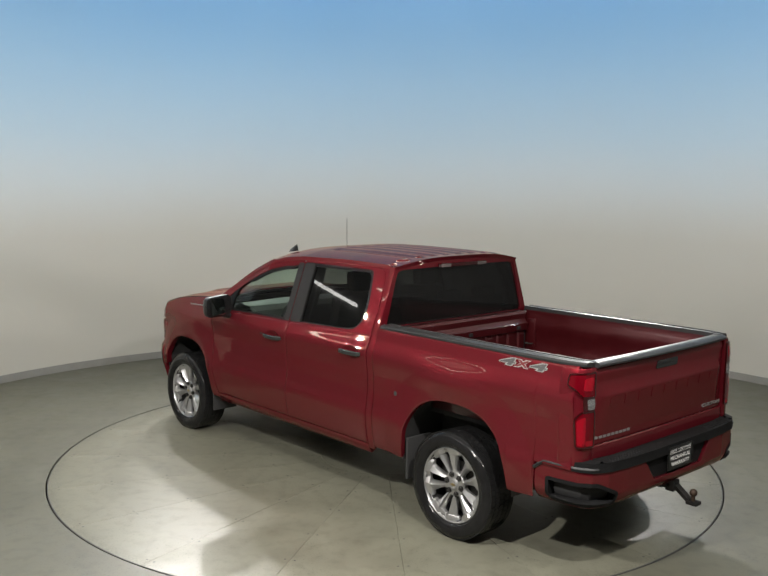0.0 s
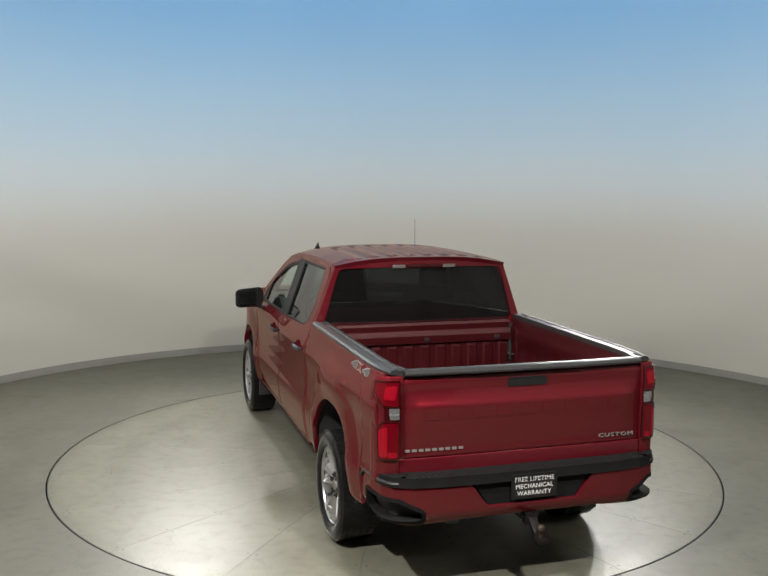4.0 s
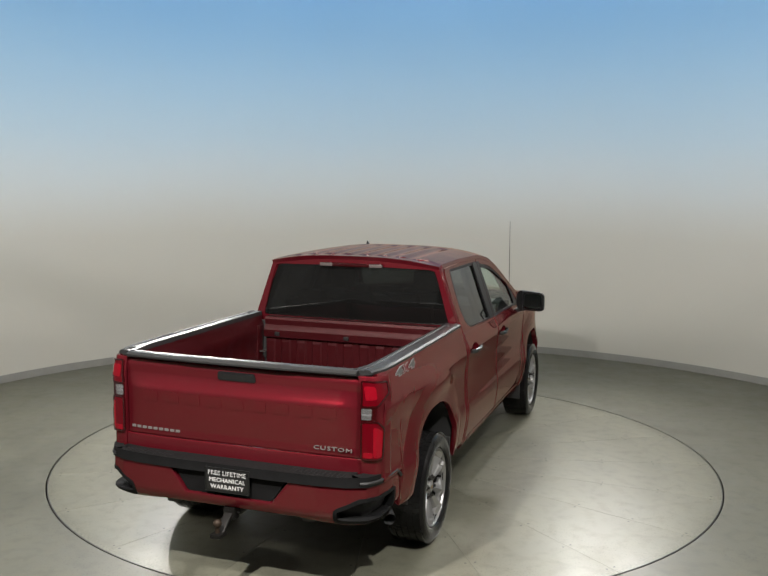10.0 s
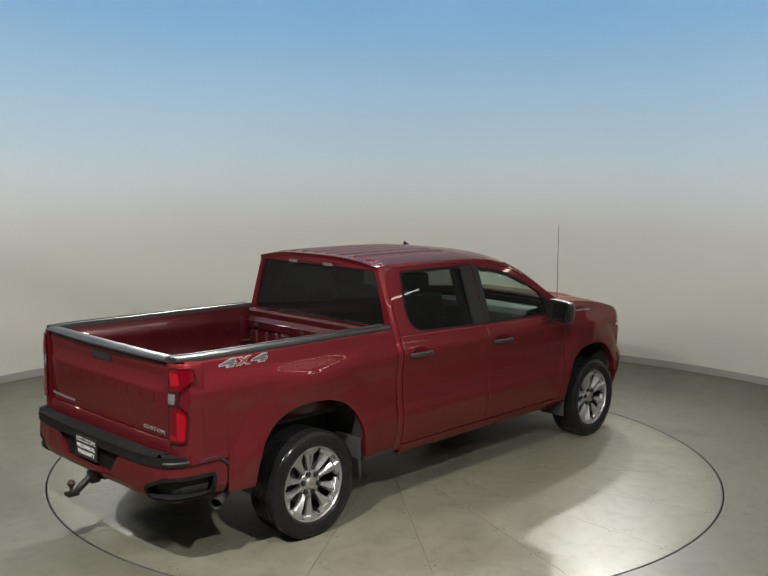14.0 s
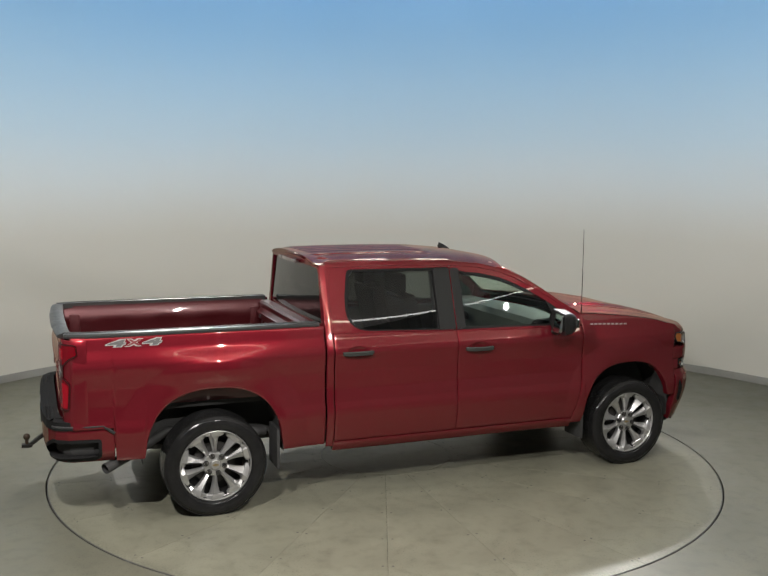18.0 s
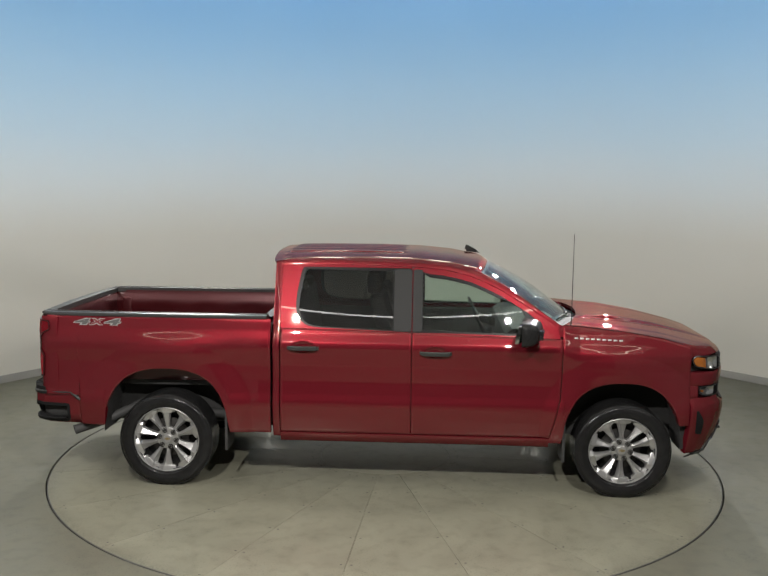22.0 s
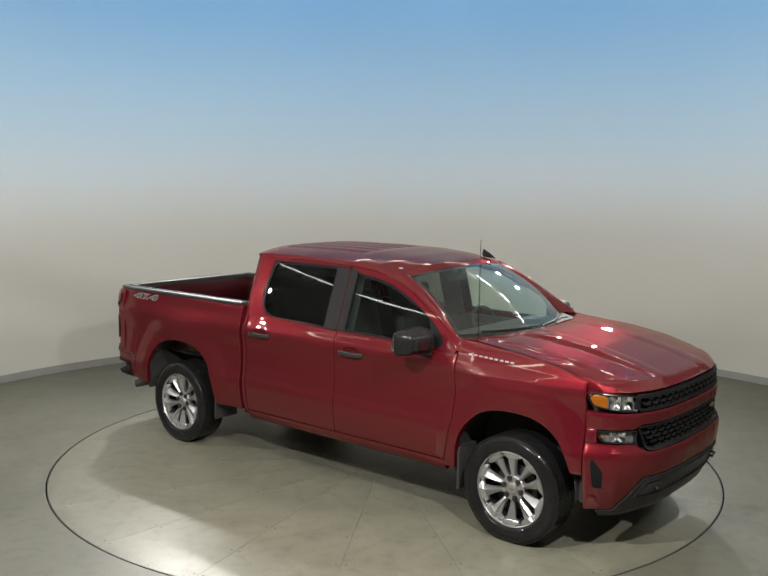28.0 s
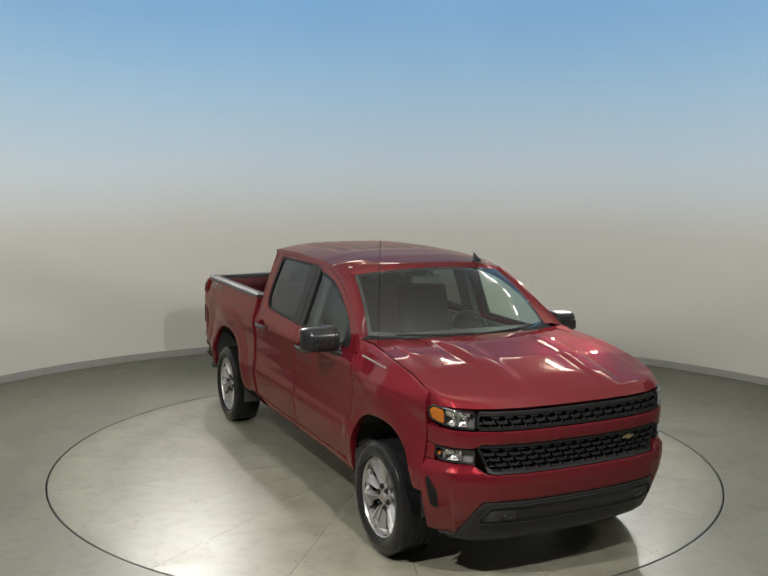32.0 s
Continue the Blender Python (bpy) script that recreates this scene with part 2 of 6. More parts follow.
def box(bm, x0, x1, y0, y1, z0, z1, bevel=0.0, m=None):
    """A box, its edges bevelled, added to bm."""
    r = bmesh.ops.create_cube(bm, size=1.0)
    vs = r["verts"]
    for v in vs:
        v.co = Vector(((x0 + x1) / 2 + v.co.x * (x1 - x0), (y0 + y1) / 2 + v.co.y * (y1 - y0), (z0 + z1) / 2 + v.co.z * (z1 - z0)))
    if bevel:
        es = list({e for v in vs for e in v.link_edges})
        r = bmesh.ops.bevel(bm, geom=es, offset=bevel, segments=2, profile=0.6, affect="EDGES")
        vs = list({v for f in r["faces"] for v in f.verts} | {v for v in vs if v.is_valid})
    if m:
        bmesh.ops.transform(bm, matrix=m, verts=vs)
    return vs


def tube(bm, points, radius, seg=10, cap=True):
    """A round bar along points; radius is a number or one per point."""
    pts = [Vector(p) for p in points]
    rad = radius if isinstance(radius, (list, tuple)) else [radius] * len(pts)
    rings = []
    side = None
    for i, p in enumerate(pts):
        d = (pts[min(i + 1, len(pts) - 1)] - pts[max(i - 1, 0)]).normalized()
        if side is None:
            side = d.cross(Vector((0.13, 0.21, 1)) if abs(d.z) < 0.9 else Vector((1, 0.1, 0))).normalized()
        side = (side - d * side.dot(d)).normalized()
        up = d.cross(side)
        rings.append([bm.verts.new(p + (side * math.cos(2 * math.pi * k / seg) + up * math.sin(2 * math.pi * k / seg)) * rad[i]) for k in range(seg)])
    for a, b in zip(rings, rings[1:]):
        for k in range(seg):
            bm.faces.new((a[k], a[(k + 1) % seg], b[(k + 1) % seg], b[k]))
    if cap:
        bm.faces.new(rings[0][::-1])
        bm.faces.new(rings[-1])


def lathe(bm, profile, seg=48, axis="Y", closed=False):
    """Turns (radius, along) pairs round the axis."""
    rings = []
    for r, h in profile:
        ring = []
        for k in range(seg):
            a = 2 * math.pi * k / seg
            c, s = r * math.cos(a), r * math.sin(a)
            ring.append(bm.verts.new((c, h, s) if axis == "Y" else (c, s, h)))
        rings.append(ring)
    pairs = list(zip(rings, rings[1:])) + ([(rings[-1], rings[0])] if closed else [])
    for a, b in pairs:
        for k in range(seg):
            bm.faces.new((a[k], a[(k + 1) % seg], b[(k + 1) % seg], b[k]))
    return rings


def knots(pairs, soft=0.0):
    xs = [p[0] for p in pairs]
    ys = [p[1] for p in pairs]

    def f(x):
        if not soft:
            return float(np.interp(x, xs, ys))
        return float(np.mean(np.interp([x + soft * k for k in (-1, -0.6, -0.2, 0.2, 0.6, 1)], xs, ys)))
    return f


def steps(n, eps):
    """Parameters from 0 to 1, with one close to each end."""
    return [0.0, eps] + [eps + (1 - 2 * eps) * k / n for k in range(1, n)] + [1 - eps, 1.0]


def panel(F, u0, u1, lo, hi, nu, nv, out, depth=0.03, round_=0.004, lip=0.008, flip=False):
    """A sheet of F(u, v) between two ends and two edges, with rolled edges and a return flange. out(p): outward from p."""
    bm = bmesh.new()
    mid_u = ((u0(0.5) if callable(u0) else u0) + (u1(0.5) if callable(u1) else u1)) / 2
    size_u = abs((u1(0.5) if callable(u1) else u1) - (u0(0.5) if callable(u0) else u0))
    size_v = max(0.02, abs(hi(mid_u) - lo(mid_u)))
    us, vs = steps(nu, min(0.2, lip / size_u)), steps(nv, min(0.2, lip / size_v))
    grid = []
    for a in us:
        col = []
        for b in vs:
            ua = u0(b) if callable(u0) else u0
            ub = u1(b) if callable(u1) else u1
            u = ua + (ub - ua) * a
            v = lo(u) + (hi(u) - lo(u)) * b
            col.append(Vector(F(u, v)))
        grid.append(col)
    nI, nJ = len(us), len(vs)
    norm = {}
    for i in range(nI):
        for j in range(nJ):
            du = grid[min(i + 1, nI - 1)][j] - grid[max(i - 1, 0)][j]
            dv = grid[i][min(j + 1, nJ - 1)] - grid[i][max(j - 1, 0)]
            n = du.cross(dv)
            n = n.normalized() if n.length > 1e-12 else Vector((0, 0, 1))
            if n.dot(out(grid[i][j])) < 0:
                n = -n
            norm[i, j] = n
    V = {}
    for i in range(nI):
        for j in range(nJ):
            edge = i in (0, nI - 1) or j in (0, nJ - 1)
            V[i, j] = bm.verts.new(grid[i][j] - norm[i, j] * (round_ if edge else 0))
    for i in range(nI - 1):
        for j in range(nJ - 1):
            bm.faces.new((V[i, j], V[i + 1, j], V[i + 1, j + 1], V[i, j + 1]))
    loop = [(i, 0) for i in range(nI)] + [(nI - 1, j) for j in range(1, nJ)] + [(i, nJ - 1) for i in range(nI - 2, -1, -1)] + [(0, j) for j in range(nJ - 2, 0, -1)]
    inner = {k: bm.verts.new(V[k].co - norm[k] * depth) for k in loop}
    for a, b in zip(loop, loop[1:] + loop[:1]):
        bm.faces.new((V[b], V[a], inner[a], inner[b]))
    n0 = norm[nI // 2, nJ // 2]
    bm.normal_update()
    bm.faces.ensure_lookup_table()
    f = bm.faces[(nI // 2) * (nJ - 1) + nJ // 2]
    if f.normal.dot(n0) < 0:
        bmesh.ops.reverse_faces(bm, faces=bm.faces[:])
    return bm


def resample(pts, n, closed=True):
    """n points evenly along a line of 2D points."""
    p = [Vector((*q, 0)) for q in pts] + ([Vector((*pts[0], 0))] if closed else [])
    d = [0.0]
    for a, b in zip(p, p[1:]):
        d.append(d[-1] + (b - a).length)
    out = []
    for k in range(n):
        t = d[-1] * k / (n if closed else n - 1)
        i = max(0, min(len(d) - 2, int(np.searchsorted(d, t, side="right")) - 1))
        f = (t - d[i]) / max(1e-9, d[i + 1] - d[i])
        q = p[i].lerp(p[i + 1], min(1, f))
        out.append((q.x, q.y))
    return out


def rounded(pts, r, n=4):
    """A polygon with its corners rounded."""
    out = []
    m = len(pts)
    for i in range(m):
        p, a, b = Vector(pts[i]), Vector(pts[i - 1]), Vector(pts[(i + 1) % m])
        rr = r[i] if isinstance(r, (list, tuple)) else r
        ra = min(rr, (a - p).length * 0.45)
        rb = min(rr, (b - p).length * 0.45)
        s, e = p + (a - p).normalized() * ra, p + (b - p).normalized() * rb
        for k in range(n + 1):
            t = k / n
            q = s * (1 - t) ** 2 + p * 2 * t * (1 - t) + e * t * t
            out.append((q.x, q.y))
    return out


def grow(pts, d):
    """A polygon moved outwards by d (inwards if negative)."""
    m = len(pts)
    area = sum(pts[i - 1][0] * pts[i][1] - pts[i][0] * pts[i - 1][1] for i in range(m))
    sg = 1 if area > 0 else -1
    out = []
    for i in range(m):
        t = Vector(pts[(i + 1) % m]) - Vector(pts[i - 1])
        if t.length < 1e-9:
            out.append(pts[i])
            continue
        t.normalize()
        out.append((pts[i][0] + sg * t.y * d, pts[i][1] - sg * t.x * d))
    return out


def ring_plate(G, outer, inner, depth, n=96, rise=0.0):
    """A frame between two outlines laid on the surface G(a, b, lift), with a return on both edges."""
    bm = bmesh.new()
    o, i = resample(outer, n), resample(inner, n)
    k0 = min(range(n), key=lambda k: (i[k][0] - o[0][0]) ** 2 + (i[k][1] - o[0][1]) ** 2)
    i = i[k0:] + i[:k0]
    rows = [[G(a, b, -depth) for a, b in o], [G(a, b, rise) for a, b in o], [G(a, b, rise) for a, b in i], [G(a, b, -depth) for a, b in i]]
    V = [[bm.verts.new(p) for p in r] for r in rows]
    for r, s in zip(V, V[1:]):
        for k in range(n):
            bm.faces.new((r[k], r[(k + 1) % n], s[(k + 1) % n], s[k]))
    bmesh.ops.recalc_face_normals(bm, faces=bm.faces[:])
    return bm


def plate(G, outline, depth, lift=0.0, rings=5):
    """A solid plate of an outline laid on the surface G(a, b, lift); its face follows the surface."""
    bm = bmesh.new()
    n = len(outline)
    ca, cb = sum(p[0] for p in outline) / n, sum(p[1] for p in outline) / n
    rows = [[bm.verts.new(G(a, b, lift - depth)) for a, b in outline]]
    for r in range(rings):
        k = 1 - r / rings
        rows.append([bm.verts.new(G(ca + (a - ca) * k, cb + (b - cb) * k, lift)) for a, b in outline])
    tip = bm.verts.new(G(ca, cb, lift))
    for p, q in zip(rows, rows[1:]):
        for k in range(n):
            bm.faces.new((p[k], p[(k + 1) % n], q[(k + 1) % n], q[k]))
    for k in range(n):
        bm.faces.new((rows[-1][k], rows[-1][(k + 1) % n], tip))
    bmesh.ops.recalc_face_normals(bm, faces=bm.faces[:])
    return bm


def words(text, height, depth, m, spacing=1.0, width=0.0, slant=0.0, bold=0.0):
    """Raised lettering as a bmesh, centred, in the plane of m. width: stretch to this length."""
    cu = bpy.data.curves.new("lettering", "FONT")
    cu.body, cu.size, cu.extrude, cu.space_character, cu.shear = text, height / 0.70, depth / 2, spacing, slant
    cu.offset = bold
    cu.align_x, cu.align_y, cu.resolution_u = "CENTER", "CENTER", 2
    ob = new("lettering", cu)
    dg = bpy.context.evaluated_depsgraph_get()
    me = bpy.data.meshes.new_from_object(ob.evaluated_get(dg))
    bpy.data.objects.remove(ob)
    bm = bmesh.new()
    bm.from_mesh(me)
    bpy.data.meshes.remove(me)
    xs = [v.co.x for v in bm.verts]
    k = width / (max(xs) - min(xs)) if width else 1.0
    bmesh.ops.transform(bm, matrix=m @ Matrix.Diagonal((k, 1, 1, 1)), verts=bm.verts[:])
    return bm


# ---- the room: floor, turntable, curved wall, ceiling ----
WALL_AT, WALL_R = (0.156, -0.35), 5.785
DISC_R = 2.972


def arc_solid(cx, cy, r0, r1, z0, z1, a0, a1, n):
    bm = bmesh.new()
    cols = []
    for k in range(n + 1):
        a = radians(a0 + (a1 - a0) * k / n)
        c, s = math.cos(a), math.sin(a)
        cols.append([bm.verts.new((cx + r * c, cy + r * s, z)) for r, z in ((r0, z0), (r0, z1), (r1, z1), (r1, z0))])
    for p, q in zip(cols, cols[1:]):
        for k in range(4):
            bm.faces.new((p[k], q[k], q[(k + 1) % 4], p[(k + 1) % 4]))
    bm.faces.new(cols[0][::-1])
    bm.faces.new(cols[-1])
    bmesh.ops.recalc_face_normals(bm, faces=bm.faces[:])
    return bm


def build_room():
    bm = bmesh.new()
    seg = 180
    inner = [bm.verts.new(((DISC_R + 0.012) * math.cos(2 * math.pi * k / seg), (DISC_R + 0.012) * math.sin(2 * math.pi * k / seg), 0)) for k in range(seg)]
    low = [bm.verts.new((v.co.x, v.co.y, -0.25)) for v in inner]
    outer = [bm.verts.new((11.5 * math.cos(2 * math.pi * k / seg), 11.5 * math.sin(2 * math.pi * k / seg), 0)) for k in range(seg)]
    for k in range(seg):
        q = (k + 1) % seg
        bm.faces.new((inner[k], outer[k], outer[q], inner[q]))
        bm.faces.new((inner[q], low[q], low[k], inner[k]))
    tagged(part("floor", bm, M_FLOOR, None), "smooth sealed grey-beige concrete showroom floor", "floor", kind="structure")
    bm = bmesh.new()
    lathe(bm, [(0.01, -0.25), (DISC_R + 0.012, -0.25)], 64, "Z")
    tagged(part("floor_pit", bm, M_GAP, None), "dark pit under the turntable", "pit", kind="structure")
    cx, cy = WALL_AT
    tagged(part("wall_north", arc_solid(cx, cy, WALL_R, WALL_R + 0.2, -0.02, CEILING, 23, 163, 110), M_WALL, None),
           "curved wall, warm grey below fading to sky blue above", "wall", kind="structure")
    tagged(part("baseboard", arc_solid(cx, cy, WALL_R - 0.012, WALL_R - 0.001, 0.0, 0.095, 23, 163, 110), M_BASEBOARD, None),
           "grey vinyl baseboard along the curved wall", "baseboard", kind="structure")
    for name, a0, a1 in (("wall_southwest", 163.2, 246), ("wall_southeast", 294, 382.8)):
        tagged(part(name, arc_solid(cx, cy, WALL_R, WALL_R + 0.2, -0.02, 4.20, a0, a1, 40), M_DARKWALL, None),
               "plain dark curved wall on the open side of the hall", "wall", kind="structure")
    tagged(part("wall_header", arc_solid(cx, cy, WALL_R, WALL_R + 0.2, 4.202, CEILING, 163.2, 382.8, 90), M_CEIL, None),
           "pale grey curved wall over the front opening", "wall", kind="structure")
    tagged(part("trim", arc_solid(0.113, 1.343, 5.905, 5.92, 3.59, 3.607, 194.5, 345.5, 120), M_RAILGLOW, None),
           "thin glowing white light rail hung in an arc round the front", "light rail", kind="structure")
    for k in range(11):
        tagged(part("tube_light", arc_solid(cx, cy, WALL_R - 0.04, WALL_R - 0.01, 5.60, 5.66, 30 + 11.4 * k, 36 + 11.4 * k, 8), M_RAILHIGH, None),
               "glowing white tube light along the top of the curved wall", "tube light", kind="structure")
    for a0, a1 in ((169.0, 176.4), (167.4, 168.0), (13.5, 20.0)):
        tagged(part("tube_light", arc_solid(cx, cy, WALL_R - 0.06, WALL_R - 0.02, 3.19, 3.23, a0, a1, 8), M_RAILGLOW, None),
               "glowing white tube light on the side wall", "tube light", kind="structure")
    # dark walls that close the side of the hall behind the camera
    for name, sx in (("wall_west", -1), ("wall_east", 1)):
        bm = bmesh.new()
        x = cx + sx * (WALL_R + 0.1)
        box(bm, x + sx * 0.1 - 0.1, x + sx * 0.1 + 0.1, -11.0, cy - 0.62, -0.02, CEILING)
        tagged(part(name, bm, M_DARKWALL, None), "plain dark side wall of the hall", "wall", kind="structure")
    bm = bmesh.new()
    box(bm, cx - WALL_R - 0.2, cx + WALL_R + 0.2, -11.2, -11.0, -0.02, CEILING)
    tagged(part("wall_south", bm, M_DARKWALL, None), "plain dark wall behind the camera", "wall", kind="structure")
    bm = bmesh.new()
    box(bm, -6.4, 6.6, -11.2, 6.0, CEILING, CEILING + 0.15)
    tagged(part("ceiling", bm, M_CEIL, None), "plain grey ceiling", "ceiling", kind="structure")


def build_turntable():
    """A round deck of twenty wedge plates round a hub plate, with a steel rim."""
    t = thing("turntable", "round turntable deck of concrete-grey wedge plates flush with the floor", "turntable")
    bm = bmesh.new()
    lathe(bm, [(DISC_R - 0.008, -0.2), (DISC_R, -0.2), (DISC_R, -0.002), (DISC_R - 0.002, 0.0), (DISC_R - 0.008, 0.0)], 180, "Z", True)
    part("rim", bm, M_STEEL, t, "dark worn steel rim", 12)
    bm = bmesh.new()
    lathe(bm, [(0.002, -0.03), (DISC_R - 0.009, -0.03)], 90, "Z")
    part("subframe", bm, M_GAP, t)
    hub_r = 0.60
    bm = bmesh.new()
    rings = lathe(bm, [(hub_r - 0.004, -0.03), (hub_r - 0.004, -0.001), (hub_r - 0.006, 0.0), (0.01, 0.0)], 60, "Z")
    bm.faces.new(rings[-1])
    bmesh.ops.recalc_face_normals(bm, faces=bm.faces[:])
    part("hub_plate", bm, M_DECK, t, "", 12)
    me = None
    for k in range(20):
        if me is None:
            bm = bmesh.new()
            g = 0.0011
            half = radians(9)
            top, bot = [], []
            outline = []
            for r, sgn in ((hub_r, -1), (DISC_R - 0.009, 1)):
                n = 6 if sgn < 0 else 14
                for i in range(n + 1):
                    f = i / n * 2 - 1
                    a = (-f if sgn < 0 else f) * (half - g / r)
                    outline.append((r * math.cos(a), r * math.sin(a)))
            ob = part("deck_panel", plate(lambda a, b, l: Vector((a, b, l)), outline, 0.028, 0.0, 1), M_DECK, t)
            me = ob.data
        else:
            ob = new("deck_panel", me)
            ob.parent = t
        ob.rotation_euler = (0, 0, radians(15 + 9 + 18 * k))
    bm = bmesh.new()
    for k in range(20):
        a = radians(15 + 18 * k)
        for r in (0.68, 1.06, 1.495, 2.005, 2.46, 2.88):
            for s in (-0.035, 0.035):
                x, y = r * math.cos(a) - s * math.sin(a), r * math.sin(a) + s * math.cos(a)
                bmesh.ops.create_circle(bm, cap_ends=True, radius=0.0085, segments=8, matrix=Matrix.Translation((x, y, 0.0008)))
    tagged(part("screw", bm, M_STEEL, t, "small dark screws along the plate joints"), kind="stuff")
    return t


build_room()
TURNTABLE = build_turntable()


# ---- the pickup truck: x forward, y to its left, z up, origin between the axles ----
WB = 1.8725
SIDE_CAB = knots([(0.38, 0.90), (0.43, 0.935), (0.50, 0.955), (0.60, 0.972), (0.70, 0.983), (0.745, 0.981), (0.80, 0.969), (0.90, 0.961),
                  (1.04, 0.962), (1.14, 0.972), (1.19, 0.980), (1.225, 0.974), (1.295, 0.9405), (1.335, 0.926), (1.36, 0.917), (1.85, 0.742), (1.95, 0.70)], 0.012)
SIDE_BED = knots([(0.38, 0.90), (0.43, 0.935), (0.50, 0.955), (0.60, 0.972), (0.70, 0.983), (0.745, 0.981), (0.80, 0.969), (0.90, 0.962),
                  (1.04, 0.962), (1.14, 0.977), (1.20, 0.980), (1.25, 0.968), (1.32, 0.945), (1.38, 0.932), (1.42, 0.922)], 0.012)
SIDE_FENDER = knots([(0.38, 0.90), (0.43, 0.935), (0.50, 0.955), (0.60, 0.972), (0.70, 0.983), (0.745, 0.981), (0.80, 0.970), (0.90, 0.963),
                     (1.04, 0.962), (1.12, 0.972), (1.17, 0.972), (1.22, 0.955), (1.28, 0.930), (1.34, 0.905), (1.40, 0.86)], 0.012)
ARCH = {"front": (WB, 0.475, 0.40, 0.945), "rear": (-WB + 0.005, 0.52, 0.44, 0.99)}


def arch_r(x, z, which):
    c, w, zb, top = ARCH[which]
    n = 2.5
    return ((abs(x - c) / w) ** n + (max(0.0, z - zb) / (top - zb)) ** n) ** (1 / n)


def arch_z(x, which, base):
    c, w, zb, top = ARCH[which]
    d = abs(x - c) / w
    return base if d >= 1 else max(base, zb + (top - zb) * (1 - d ** 2.5) ** (1 / 2.5))


def flare(x, z):
    r = min(arch_r(x, z, "front"), arch_r(x, z, "rear"))
    t = max(0.0, min(1.0, (1.40 - r) / 0.36))
    return 0.025 * t * (0.6 * (2 - t) + 0.4 * t * (3 - 2 * t))


def blister(x, z):
    """Soft swelling of the body side above each wheel."""
    out = 0.0
    for c, zc, half, rise in ((WB - 0.02, 1.09, 0.55, 0.016), (-WB + 0.02, 1.145, 0.60, 0.024)):
        u, v = (x - c) / half, (z - zc) / 0.17
        if abs(u) < 1 and abs(v) < 1:
            out += rise * (1 - u * u) ** 2 * (1 - v * v) ** 2
    return out


def taper(x):
    """How much the body draws in towards its ends."""
    t = 0.0
    if x > 1.7:
        t += 0.055 * ((x - 1.7) / 0.75) ** 2
    if x < -2.45:
        t += 0.018 * ((-2.45 - x) / 0.45) ** 2
    return t


def side_y(x, z):
    if x < -0.985:
        base = SIDE_BED(z)
    else:
        k = max(0.0, min(1.0, (x - 1.36) / 0.16))
        base = SIDE_CAB(z) * (1 - k) + SIDE_FENDER(z) * k
    if -0.985 <= x < -0.90 and z > 0.4:
        base -= 0.015 * ((-0.90 - x) / 0.085) ** 3
    return base + flare(x, z) + blister(x, z) - taper(x)


def F_side(sg):
    return lambda x, z: (x, sg * side_y(x, z), z)


def G_side(sg, dx=0.0):
    """Points on the side of the body, lifted outwards along its slope."""
    def g(x, z, lift):
        e = 0.01
        s = (side_y(x, z + e) - side_y(x, z - e)) / (2 * e)
        k = 1 / math.sqrt(1 + s * s)
        return Vector((x, sg * (side_y(x, z) + lift * k), z - s * lift * k))
    return g


def out_side(sg):
    return lambda p: Vector((0, sg, 0.05))


# the line where the cab's side meets the roof and the windscreen pillar
TOP_LINE = knots([(-1.06, 1.862), (-0.9, 1.880), (-0.4, 1.885), (0.2, 1.870), (0.45, 1.848), (0.65, 1.800), (0.85, 1.715), (1.05, 1.60), (1.25, 1.475), (1.40, 1.375)], 0.03)
BELT = knots([(-1.1, 1.345), (-0.6, 1.338), (0.2, 1.315), (1.0, 1.300), (1.5, 1.29)])
FENDER_TOP = knots([(1.30, 1.405), (1.55, 1.385), (1.90, 1.352), (2.20, 1.304), (2.40, 1.245), (2.55, 1.195)], 0.03)
FRONT_DOOR_EDGE = knots([(0.45, 1.280), (0.60, 1.322), (0.80, 1.366), (1.0, 1.378), (1.40, 1.380)])


